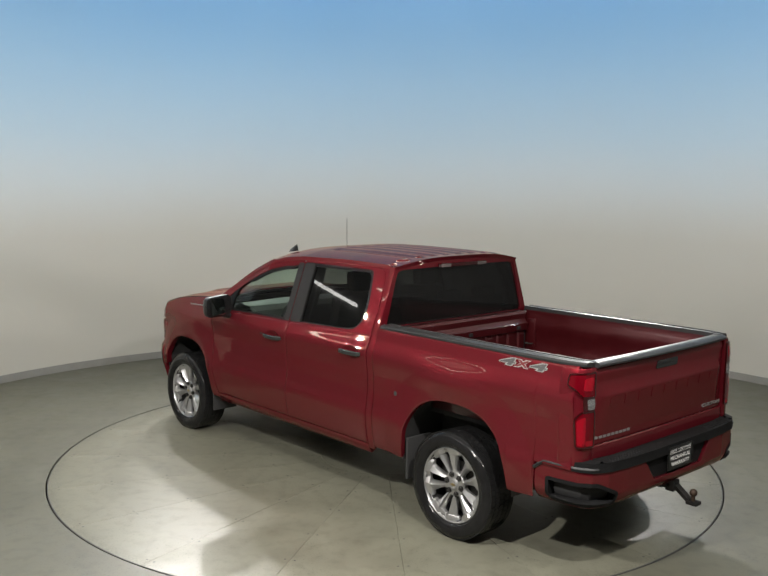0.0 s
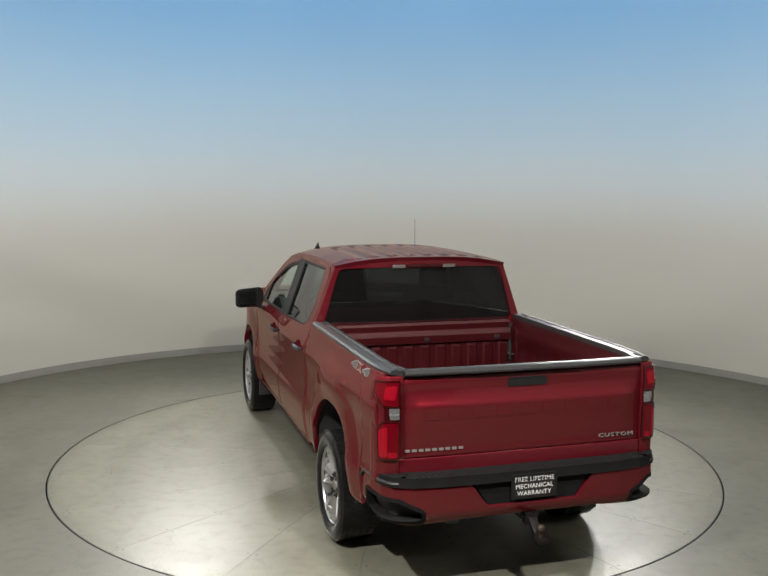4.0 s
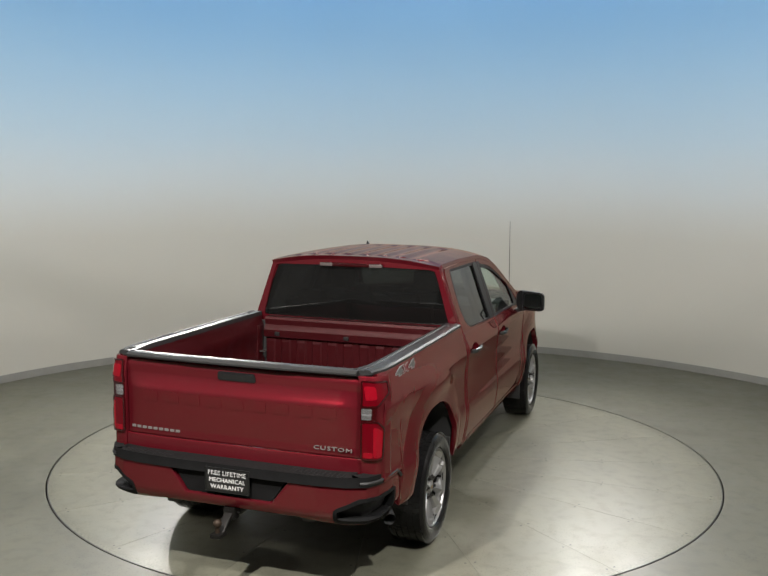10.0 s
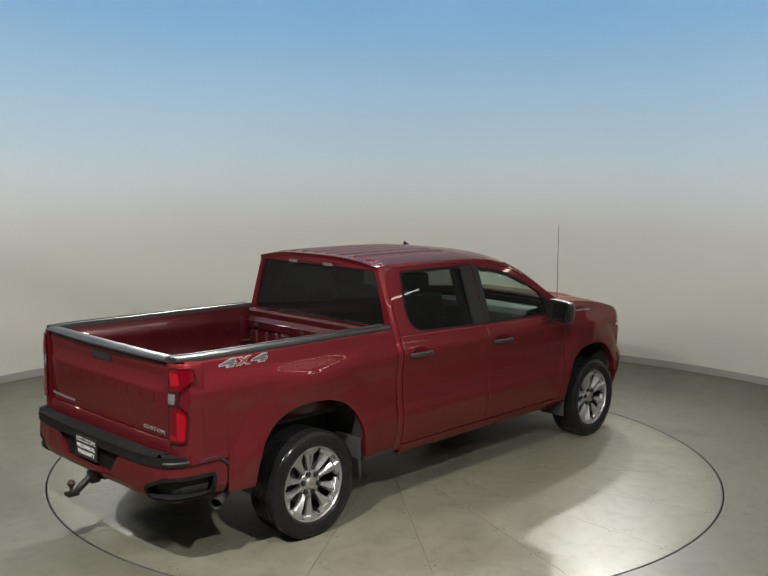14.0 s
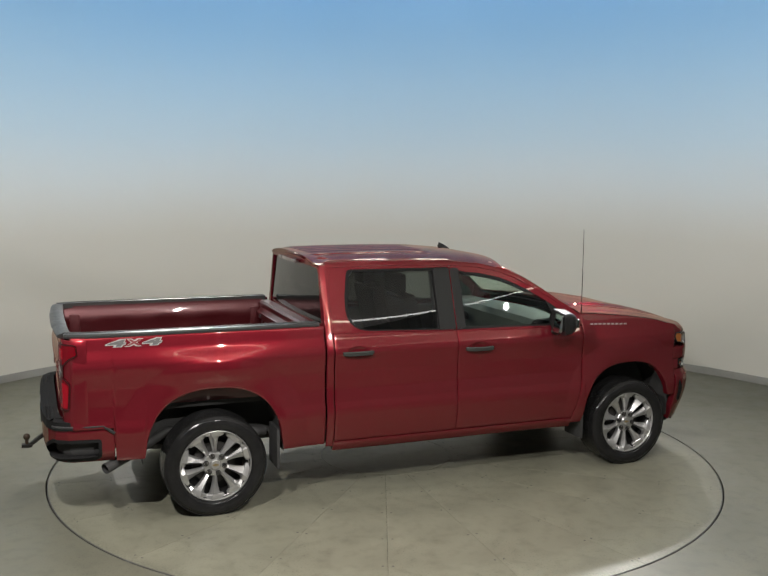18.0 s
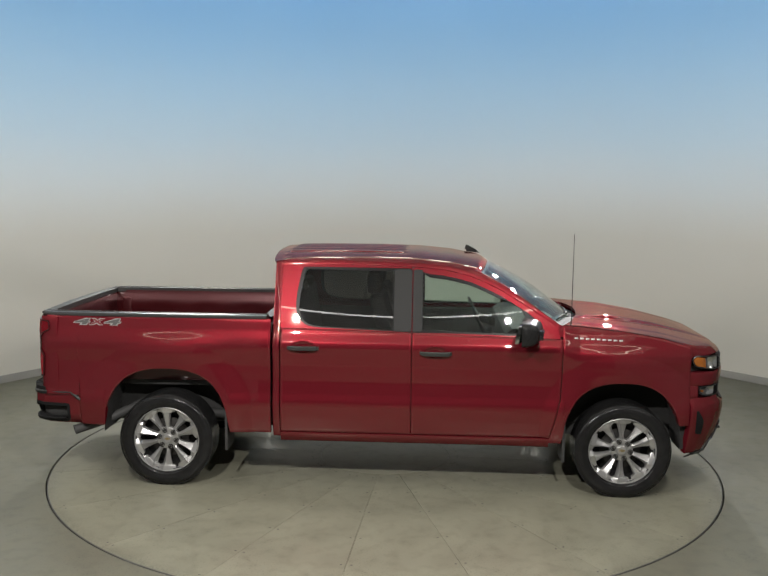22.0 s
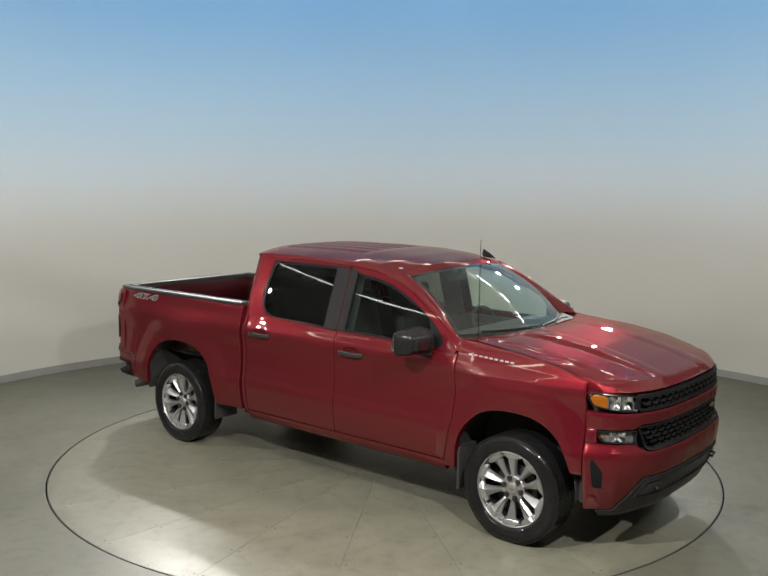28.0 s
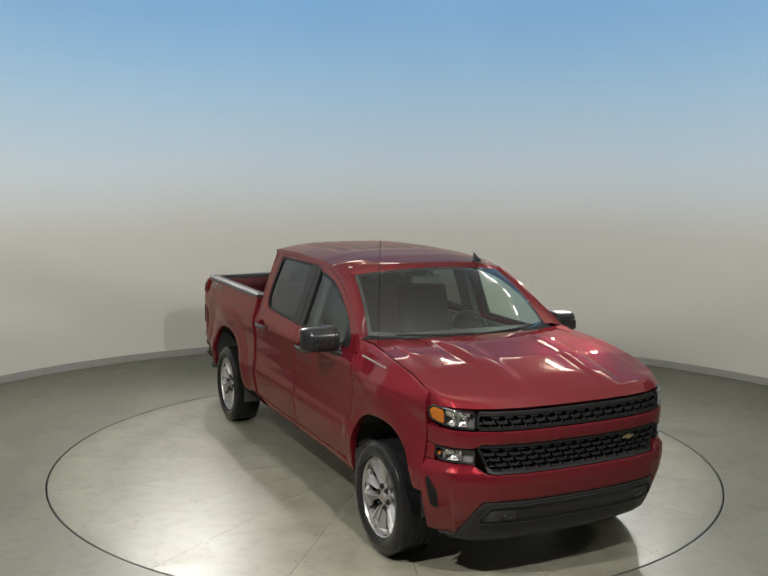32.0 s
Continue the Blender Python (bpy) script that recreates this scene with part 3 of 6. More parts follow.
def build_side_panels(t, sg):
    F, out = F_side(sg), out_side(sg)
    # front fender round the wheel arch
    lo = lambda x: arch_z(x, "front", 0.60 if x > WB else 0.43)
    f = part("front_fender", panel(F, lambda v: FRONT_DOOR_EDGE(0.43 + v * 0.96) + 0.006, 2.415, lo, FENDER_TOP, 96, 56, out, depth=0.05), M_PAINT, t)
    # doors
    def door(name, x0, x1, nu, hx, hz):
        def F_door(x, z):
            r = ((x - hx) / 0.098) ** 2 + ((z - hz) / 0.044) ** 2
            dish = 0.024 * (1 - r) ** 2 * (1 + 2 * r) if r < 1 else 0.0
            return (x, sg * (side_y(x, z) - dish), z)
        return part(name, panel(F_door, x0, x1, lambda x: 0.475, BELT, nu, 84, out, depth=0.04), M_PAINT, t)
    rd = door("rear_door", -0.915, 0.1595, 90, -0.725, 1.196)
    fd = door("front_door", 0.1645, lambda v: FRONT_DOOR_EDGE(0.475 + v * 0.82), 100, 0.358, 1.173)
    G = G_side(sg)
    # upper frames of the doors, with the window openings
    tz = lambda x: TOP_LINE(x) - 0.030
    r_out = rounded([(-0.915, 1.342), (-0.925, 1.62), (-0.895, tz(-0.88)), (-0.4, tz(-0.4)), (0.1595, tz(0.1595)), (0.1595, 1.318), (-0.4, 1.334)], [0.002, 0.1, 0.07, 0.1, 0.004, 0.004, 0.05])
    r_trim = rounded([(-0.70, 1.352), (-0.795, 1.44), (-0.80, 1.60), (-0.755, 1.832), (0.158, 1.828), (0.158, 1.3225), (-0.4, 1.342)], [0.10, 0.08, 0.1, 0.03, 0.002, 0.002, 0.1])
    part("door_frame", ring_plate(G, r_out, r_trim, 0.03), M_PAINT, rd)
    r_glass = rounded([(-0.69, 1.363), (-0.772, 1.445), (-0.770, 1.60), (-0.728, 1.812), (0.005, 1.806), (0.005, 1.341), (-0.4, 1.353)], [0.10, 0.07, 0.1, 0.015, 0.012, 0.012, 0.1])
    part("window_trim", ring_plate(G, r_trim, r_glass, 0.022, rise=-0.004), M_WINTRIM, rd, "matt black window surround")
    part("window_glass", plate(G, resample(r_glass, 60), 0.004, -0.016), M_GLASS_R, rd, "dark privacy glass", flat=True)
    f_out = [(0.1645, 1.316), (0.1645, tz(0.1645))] + [(x, tz(x)) for x in (0.3, 0.42, 0.54, 0.65, 0.76, 0.87, 0.98, 1.09, 1.20, 1.27)] + [(1.335, 1.372), (1.37, 1.292), (1.0, 1.301), (0.5, 1.309)]
    f_trim = [(0.166, 1.3205), (0.166, 1.824)] + [(x, tz(x) - 0.045) for x in (0.3, 0.42, 0.54, 0.65, 0.76, 0.87, 0.98, 1.09)] + [(1.19, 1.425), (1.245, 1.345), (1.21, 1.308), (1.0, 1.312), (0.5, 1.320)]
    part("door_frame", ring_plate(G, f_out, f_trim, 0.03), M_PAINT, fd)
    f_glass = [(0.250, 1.345), (0.250, 1.795)] + [(x, tz(x) - 0.070) for x in (0.3, 0.42, 0.54, 0.65, 0.76, 0.87)] + [(0.98, 1.580), (1.05, 1.525), (1.10, 1.42), (1.10, 1.335), (1.0, 1.328), (0.5, 1.337)]
    part("window_trim", ring_plate(G, f_trim, f_glass, 0.022, rise=-0.004), M_WINTRIM, fd, "matt black window surround")
    part("window_glass", plate(G, resample(f_glass, 70), 0.004, -0.016), M_GLASS_F, fd, "clear green-tinted glass", flat=True)
    bp_ = lambda a, b: [(a, 1.330), (b, 1.329), (b, 1.820), (a, 1.822)]
    part("pillar_cover", plate(G, resample(rounded(bp_(0.012, 0.157), 0.004, 2), 40), 0.01, 0.0015), M_TRIM, rd, "satin black pillar cover")
    part("pillar_cover", plate(G, resample(rounded(bp_(0.167, 0.244), 0.004, 2), 40), 0.01, 0.0015), M_TRIM, fd, "satin black pillar cover")
    part("pillar_jamb", plate(G, resample(rounded(bp_(0.130, 0.195), 0.004, 2), 40), 0.01, -0.012), M_WINTRIM, t)
    for d, x, z in ((rd, -0.725, 1.186), (fd, 0.358, 1.163)):
        door_handle(d, sg, x, z)
    if sg > 0:
        bm = bmesh.new()
        lathe(bm, [(0.0005, 0.003), (0.008, 0.003), (0.010, 0.001), (0.010, -0.004)], 16, "Z")
        bmesh.ops.transform(bm, matrix=side_matrix(sg, 0.53, 1.168, 0.0), verts=bm.verts[:])
        bmesh.ops.recalc_face_normals(bm, faces=bm.faces[:])
        part("lock_cylinder", bm, M_HANDLE, fd, "small round door lock")
    # rail over the doors, corner of the cab and sill
    part("roof_rail", panel(F, -0.93, 1.33, lambda x: TOP_LINE(x) - 0.028, lambda x: TOP_LINE(x) + 0.006, 40, 3, out, depth=0.02, round_=0.001), M_PAINT, t)
    part("pillar_base", plate(G, resample(rounded([(1.24, 1.31), (1.44, 1.31), (1.46, 1.392), (1.37, 1.400), (1.24, 1.475)], 0.01, 2), 40), 0.02, -0.005), M_PAINT, t)
    part("pillar_backing", plate(G, resample([(-0.972, 1.345), (-0.86, 1.345), (-0.875, 1.60), (-0.845, 1.835), (-0.85, 1.866), (-0.965, 1.855)], 60), 0.012, -0.006), M_PAINT, t)
    part("cab_corner", panel(F, -0.982, lambda v: -0.923 - 0.003 * v, lambda x: 0.43, TOP_LINE, 8, 34, out, depth=0.05), M_PAINT, t)
    part("sill", panel(F, -0.92, 1.29, lambda x: 0.385, lambda x: 0.468, 8, 5, out, depth=0.06), M_PAINT, t)
    # bed side
    lo = lambda x: arch_z(x, "rear", 0.46 if x > -WB else 0.50) if x > -2.60 else 0.752
    bs = part("bed_side", panel(F, -2.885, -0.998, lo, lambda x: 1.412, 130, 64, out, depth=0.035), M_PAINT, t)
    if sg > 0:
        part("side_plug", plate(G, rounded([(-1.27, 0.925), (-1.235, 0.925), (-1.235, 0.96), (-1.27, 0.96)], 0.015, 3), 0.006, 0.001), M_GAP, bs, "small dark plug hole")
    # rail cap
    bm = bmesh.new()
    rows = []
    for k in range(13):
        x = -2.925 + (1.89) * k / 12
        yo = side_y(max(x, -2.88), 1.41) + 0.006 - (0.03 if k == 0 else 0)
        rows.append([bm.verts.new((x, sg * y, z)) for y, z in ((yo, 1.411), (yo, 1.424), (yo - 0.012, 1.436), (yo - 0.045, 1.440), (yo - 0.05, 1.434), (yo - 0.09, 1.434), (yo - 0.095, 1.440), (yo - 0.118, 1.438), (yo - 0.122, 1.395))])
    for a, b in zip(rows, rows[1:]):
        for k in range(8):
            bm.faces.new((a[k], b[k], b[k + 1], a[k + 1]))
    for r in (rows[0], rows[-1]):
        bm.faces.new(r)
    bmesh.ops.recalc_face_normals(bm, faces=bm.faces[:])
    cap = part("rail_cap", bm, M_RAIL, t, "glossy black bed rail cap")
    for x in (-2.84, -1.16):
        bm = bmesh.new()
        box(bm, x - 0.025, x + 0.025, sg * 0.85 - 0.018, sg * 0.85 + 0.018, 1.430, 1.4395, 0.002)
        part("stake_pocket", bm, M_GAP, cap)
    # wheel arch edges and liners
    for which in ("front", "rear"):
        c, w, zb, top = ARCH[which]
        bm = bmesh.new()
        arc = []
        for k in range(33):
            a = math.pi * k / 32
            dx = math.cos(a)
            px = c + (w + 0.015) * math.copysign(abs(dx) ** (2 / 2.5), dx)
            pz = zb + (top + 0.02 - zb) * abs(math.sin(a)) ** (2 / 2.5)
            arc.append((px, pz))
        rows = [[bm.verts.new((x, sg * y, z)) for y in (side_y(x, max(z, 0.5)) - 0.03, 0.55)] for x, z in arc]
        for a, b in zip(rows, rows[1:]):
            bm.faces.new((a[0], b[0], b[1], a[1]))
        bm.faces.new([r[1] for r in rows])
        part("wheel_liner", bm, M_UNDER, t, "black wheel arch liner")
    # mud flaps
    for x, top, zb in ((-WB + 0.50, 0.62, 0.30), (WB - 0.46, 0.60, 0.27)):
        bm = bmesh.new()
        box(bm, x - 0.012, x + 0.012, sg * 0.82 - 0.13, sg * 0.82 + 0.13, zb, top, 0.006, None)
        part("mud_flap", bm, M_RUBMAT, t, "black rubber mud flap")
    # decal and side badge
    yv = lambda x, z: sg * side_y(x, z)
    rx = 78 if sg > 0 else 102
    for txt, dx, m, w in (("4", -0.128, M_DECALDARK, 0.15), ("X", 0.0, M_DECALRED, 0.14), ("4", 0.128, M_DECALDARK, 0.15)):
        x = -2.452 - sg * dx
        for mm, up, sc in ((M_DECAL, 0.002, 0.0065), (m, 0.004, 0.0018)):
            part("decal", words(txt, 0.046, 0.002, side_matrix(sg, x, 1.362, up), 1.0, w * (1.0 if sc > 0.004 else 0.90), 0.16, sc), mm, bs, "grey and red off-road decal")
    for k in range(9):
        x = 1.49 + 0.0445 * k
        z = 1.300 - 0.0018 * k
        mtx = side_matrix(sg, x, z, 0.004)
        bm = bmesh.new()
        box(bm, -0.014, 0.014, -0.0065, 0.0065, -0.003, 0.002, 0.001, mtx)
        part("badge_bar", bm, M_BADGE, f, "small silver badge bar")
    return f, fd, rd, bs


def side_matrix(sg, x, z, lift):
    """A pose on the side of the body: local x along the reading direction, y up, z outwards."""
    e = 0.02
    s = (side_y(x, z + e) - side_y(x, z - e)) / (2 * e)
    sx = (side_y(x + e, z) - side_y(x - e, z)) / (2 * e)
    vx = Vector((1, sg * sx, 0)).normalized()
    up = Vector((0, sg * s, 1)).normalized()
    n = vx.cross(up) if sg < 0 else up.cross(vx)
    if sg > 0:
        vx = -vx
    up = n.cross(vx)
    p = Vector((x, sg * side_y(x, z), z)) + n.normalized() * lift
    m = Matrix((vx, up, n)).transposed().to_4x4()
    m.translation = p
    return m


def door_handle(d, sg, x, z):
    m = side_matrix(sg, x, z, 0.0)
    bm = bmesh.new()
    pts = [(-0.130, 0.012), (-0.10, 0.034), (-0.03, 0.042), (0.05, 0.042), (0.11, 0.034), (0.130, 0.012)]
    rows = []
    for a, b in pts:
        ha = 0.020 if abs(a) < 0.12 else 0.014
        rows.append([bm.verts.new(m @ Vector((a, h, w))) for h, w in ((-ha, b - 0.012), (-ha * 0.6, b), (ha * 0.6, b), (ha, b - 0.012), (0, b - 0.018))])
    for p, q in zip(rows, rows[1:]):
        for k in range(5):
            bm.faces.new((p[k], q[k], q[(k + 1) % 5], p[(k + 1) % 5]))
    bm.faces.new(rows[0])
    bm.faces.new(rows[-1][::-1])
    bmesh.ops.recalc_face_normals(bm, faces=bm.faces[:])
    part("door_handle", bm, M_HANDLE, d, "charcoal plastic door handle")


def build_cab(t):
    """Roof, pillars, rear wall, glass."""
    # roof skin with shallow lengthwise channels
    bm = bmesh.new()
    ny = 340
    along = [0.0, 0.008] + [0.015 + 0.120 * k / 64 for k in range(65)] + [0.145 + 0.855 * k / 94 for k in range(95)]
    nx = len(along) - 1
    front = lambda y: 0.735 - 0.075 * (y / 0.7) ** 2
    rear = -1.022
    crest = knots([(-1.10, 1.932), (-1.02, 1.946), (-0.7, 1.954), (-0.2, 1.957), (0.2, 1.950), (0.5, 1.923), (0.70, 1.888), (0.80, 1.864)], 0.03)
    V = []
    for i in range(nx + 1):
        row = []
        for j in range(ny + 1):
            b = j / ny * 2 - 1
            x0 = rear + 0.03 * b * b
            xt = x0 + (front(b * 0.7) - x0) * along[i]
            edge_y = SIDE_CAB(TOP_LINE(xt)) - taper(xt)
            edge_z = TOP_LINE(xt) + 0.004
            y = edge_y * math.sin(b * math.pi / 2 * 0.92) / math.sin(math.pi / 2 * 0.92)
            f = abs(y) / edge_y
            z = edge_z + (crest(xt) - edge_z) * (1 - f ** 3.2)
            g = 0.0
            if abs(y) < 0.5425:
                g = 0.5 + 0.5 * math.cos(2 * math.pi * y / 0.155)
            ends = max(0.0, min(1.0, (0.12 - xt) / 0.07))
            drop = max(0.0, min(1.0, (-0.870 + 0.020 * math.cos(2 * math.pi * y / 0.155) - xt) / 0.075))
            z -= 0.010 * max(g * ends * ends * (3 - 2 * ends), drop * drop * (3 - 2 * drop) * (1 - f ** 8))
            row.append(bm.verts.new((xt, y, z)))
        V.append(row)
    for i in range(nx):
        for j in range(ny):
            bm.faces.new((V[i][j], V[i + 1][j], V[i + 1][j + 1], V[i][j + 1]))
    low = [bm.verts.new(v.co + Vector((0.03, 0, -0.05))) for v in V[0]]
    for j in range(ny):
        bm.faces.new((V[0][j + 1], low[j + 1], low[j], V[0][j]))
    bmesh.ops.recalc_face_normals(bm, faces=bm.faces[:])
    roof = part("roof", bm, M_PAINT, t, "", 66)
    # lining under the roof
    bm = bmesh.new()
    box(bm, -0.955, 0.62, -0.66, 0.66, 1.84, 1.852, 0.004)
    part("headliner", bm, M_HEADLINER, t, "pale grey cloth headliner")
    # windscreen and its pillars
    def top_edge(b):
        return Vector((0.808 - 0.08 * b * b, 0.665 * b, 1.846 - 0.046 * b * b))
    def bottom_edge(b):
        return Vector((1.535 - 0.25 * b * b, 0.795 * b, 1.385 + 0.02 * b * b))
    def screen(a, b):
        p = bottom_edge(b).lerp(top_edge(b), a)
        bulge = 0.035 * math.sin(math.pi * a)
        return p + Vector((bulge * 0.55, 0, bulge * 0.8))
    bm = bmesh.new()
    na, nb = 12, 20
    V = [[bm.verts.new(screen(i / na, j / nb * 2 - 1)) for j in range(nb + 1)] for i in range(na + 1)]
    for i in range(na):
        for j in range(nb):
            bm.faces.new((V[i][j], V[i + 1][j], V[i + 1][j + 1], V[i][j + 1]))
    bmesh.ops.recalc_face_normals(bm, faces=bm.faces[:])
    ws = part("windscreen", bm, M_GLASS_W, t, "clear laminated windscreen")
    # black frit band round the screen, just inside
    bm = bmesh.new()
    def band(a0, a1, b0, b1, n=16):
        A = []
        for k in range(n + 1):
            q = k / n
            A.append([bm.verts.new(screen(a0[0] + (a0[1] - a0[0]) * q, b0[0] + (b0[1] - b0[0]) * q) - Vector((0.006, 0, 0.008))),
                      bm.verts.new(screen(a1[0] + (a1[1] - a1[0]) * q, b1[0] + (b1[1] - b1[0]) * q) - Vector((0.006, 0, 0.008)))])
        for p, q in zip(A, A[1:]):
            bm.faces.new((p[0], q[0], q[1], p[1]))
    band((0, 0), (0.07, 0.05), (-1, 1), (-0.97, 0.97))
    band((1, 1), (0.965, 0.965), (-1, 1), (-0.97, 0.97))
    for s in (-1, 1):
        band((0, 1), (0, 1), (s, s), (s * 0.965, s * 0.965))
    part("screen_band", bm, M_GLOSSBLACK, ws, "black ceramic edge band")
    for sg in (-1, 1):
        bm = bmesh.new()
        rows = []
        n = 18
        for k in range(n + 1):
            q = k / n
            a = Vector(screen(1 - q, sg * 1.0)) + Vector((-0.004, 0, -0.004))
            x = 0.60 + (1.392 - 0.60) * q
            z = TOP_LINE(x)
            c = Vector((x, sg * (SIDE_CAB(z) if x < 1.39 else side_y(1.385, z)), z))
            mid = a.lerp(c, 0.5) + Vector((0.008, sg * 0.014, 0.018 * (1 - 0.5 * q)))
            rows.append([bm.verts.new(p) for p in (a - Vector((0.01, 0, 0.02)), a, a.lerp(mid, 0.5) + Vector((0.002, sg * 0.004, 0.006)), mid, mid.lerp(c, 0.5) + Vector((0, sg * 0.007, 0.004)), c)])
        for p, q in zip(rows, rows[1:]):
            for k in range(5):
                bm.faces.new((p[k], p[k + 1], q[k + 1], q[k]))
        bmesh.ops.recalc_face_normals(bm, faces=bm.faces[:])
        part("windscreen_pillar", bm, M_PAINT, t)
    # header strip between screen and roof
    bm = bmesh.new()
    rows = []
    for k in range(21):
        b = k / 20 * 2 - 1
        a = screen(1.0, b)
        xf = front(b * 0.7)
        ey = SIDE_CAB(TOP_LINE(xf))
        y = ey * math.sin(b * math.pi / 2 * 0.92) / math.sin(math.pi / 2 * 0.92)
        f = abs(y) / ey
        ez = TOP_LINE(xf) + 0.004
        c = Vector((xf, y, ez + (crest(xf) - ez) * (1 - f ** 3.2)))
        rows.append([bm.verts.new(a - Vector((0.0, 0, 0.002))), bm.verts.new(a.lerp(c, 0.5) + Vector((0.003, 0, 0.004))), bm.verts.new(c)])
    for p, q in zip(rows, rows[1:]):
        for k in range(2):
            bm.faces.new((p[k], q[k], q[k + 1], p[k + 1]))
    bmesh.ops.recalc_face_normals(bm, faces=bm.faces[:])
    part("roof_header", bm, M_PAINT, t)
    # rear wall with its window
    def G_back(y, z, lift):
        return Vector((-0.978 - 0.035 * (1 - (y / 0.9) ** 2) - lift + 0.02 * max(0, z - 1.4), y, z))
    pr = [(SIDE_CAB(z) - 0.010, z) for z in (1.335, 1.36, 1.45, 1.6, 1.75, 1.85)]
    outer = [(-y, z) for y, z in pr[::-1]] + pr + [(0.60, 1.892), (0.3, 1.914), (0, 1.920), (-0.3, 1.914), (-0.60, 1.892)]
    inner = rounded([(-0.822, 1.405), (0.822, 1.405), (0.700, 1.845), (0.0, 1.858), (-0.700, 1.845)], [0.03, 0.03, 0.04, 0.3, 0.04])
    back = part("cab_back", ring_plate(G_back, outer, inner, 0.035, n=140), M_PAINT, t)
    # the pane leans forward inside its opening
    def G_pane(y, z, lift):
        d = z - 1.405
        return Vector((-0.970 - 0.030 * (1 - (y / 0.9) ** 2) - lift + 0.035 * d, y, z))
    part("rear_window", plate(G_pane, resample(inner, 80), 0.004, -0.004), M_GLASS_B, t, "dark privacy rear window")
    bm = bmesh.new()
    for y0, y1, z0, z1 in ((-0.27, 0.27, 1.850, 1.880),):
        box(bm, -1.045, -1.00, y0, y1, z0, z1, 0.006)
    chm = part("high_brake_light", bm, M_LENSDARK, t, "dark red high-level brake light")
    for s in (-1, 1):
        bm = bmesh.new()
        box(bm, -1.048, -1.01, s * 0.215 - 0.055, s * 0.215 + 0.055, 1.849, 1.876, 0.005)
        part("cargo_lamp", bm, M_CARGO, chm, "clear cargo lamp lens")
    # shark-fin aerial, off centre
    bm = bmesh.new()
    rows = []
    for k in range(9):
        q = k / 8
        x = 0.645 + 0.125 * q
        h = 0.060 * (1 - q) ** 0.55 * min(1, (q + 0.02) * 9) + 0.010
        w = 0.010 + 0.020 * math.sin(math.pi * min(1, q + 0.15))
        zb = 1.888 - 0.13 * (x - 0.6)
        rows.append([bm.verts.new(p) for p in ((x, 0.49 + w, zb), (x - 0.01, 0.496, zb + h * 0.75), (x - 0.02, 0.49, zb + h), (x - 0.01, 0.484, zb + h * 0.75), (x, 0.49 - w, zb))])
    for p, q in zip(rows, rows[1:]):
        for k in range(4):
            bm.faces.new((p[k], p[k + 1], q[k + 1], q[k]))
    bm.faces.new(rows[0])
    bm.faces.new(rows[-1])
    bmesh.ops.recalc_face_normals(bm, faces=bm.faces[:])
    part("fin_aerial", bm, M_GRILLE, t, "black shark-fin roof aerial")
    # rod aerial
    bm = bmesh.new()
    tube(bm, [(1.46, -0.80, 1.36), (1.465, -0.797, 1.45), (1.467, -0.791, 2.13)], [0.008, 0.0035, 0.0022], 6)
    part("rod_aerial", bm, M_GLOSSBLACK, t, "thin black rod aerial")
    # cowl and wipers
    bm = bmesh.new()
    rows = []
    for k in range(21):
        b = k / 20 * 2 - 1
        a = Vector(bottom_edge(b)) + Vector((-0.05, 0, 0.01))
        c = Vector(bottom_edge(b)) + Vector((0.10, b * 0.02, -0.035))
        rows.append([bm.verts.new(a), bm.verts.new(a.lerp(c, 0.5) + Vector((0, 0, 0.002))), bm.verts.new(c), bm.verts.new(c + Vector((0.02, 0, -0.06)))])
    for p, q in zip(rows, rows[1:]):
        for k in range(3):
            bm.faces.new((p[k], q[k], q[k + 1], p[k + 1]))
    bmesh.ops.recalc_face_normals(bm, faces=bm.faces[:])
    part("cowl", bm, M_GRILLE, t, "black plastic cowl grille")
    for y0, y1 in ((0.62, 0.02), (-0.02, -0.62)):
        bm = bmesh.new()
        p0 = Vector(screen(0.0, y0 / 0.8)) + Vector((0.05, 0, 0.0))
        p1 = Vector(screen(0.03, (y0 + y1) / 1.6)) + Vector((0.016, 0, 0.012))
        tube(bm, [p0, p0.lerp(p1, 0.5) + Vector((0.01, 0, 0.008)), p1], 0.006, 6)
        tube(bm, [screen(0.035, y0 / 0.8) + Vector((0.008, 0, 0.008)), screen(0.026, (y0 + y1) / 1.6) + Vector((0.008, 0, 0.008)), screen(0.018, y1 / 0.8) + Vector((0.008, 0, 0.008))], 0.007, 6)
        part("wiper", bm, M_GRILLE, t, "black windscreen wiper")
    return roof


NOSE = [(2.822, 0.0), (2.820, 0.20), (2.804, 0.42), (2.768, 0.60), (2.705, 0.74), (2.625, 0.84), (2.525, 0.900), (2.42, 0.930)]
NOSE_D = [0.0]
for p_, q_ in zip(NOSE, NOSE[1:]):
    NOSE_D.append(NOSE_D[-1] + math.dist(p_, q_))
NOSE_LEN = NOSE_D[-1]
NOSE_SET = knots([(0.28, -0.13), (0.36, -0.085), (0.50, -0.03), (0.60, 0.0), (0.70, 0.012), (0.775, 0.008), (0.80, -0.02), (0.98, -0.015), (1.06, -0.012), (1.17, -0.02), (1.22, -0.05)], 0.01)


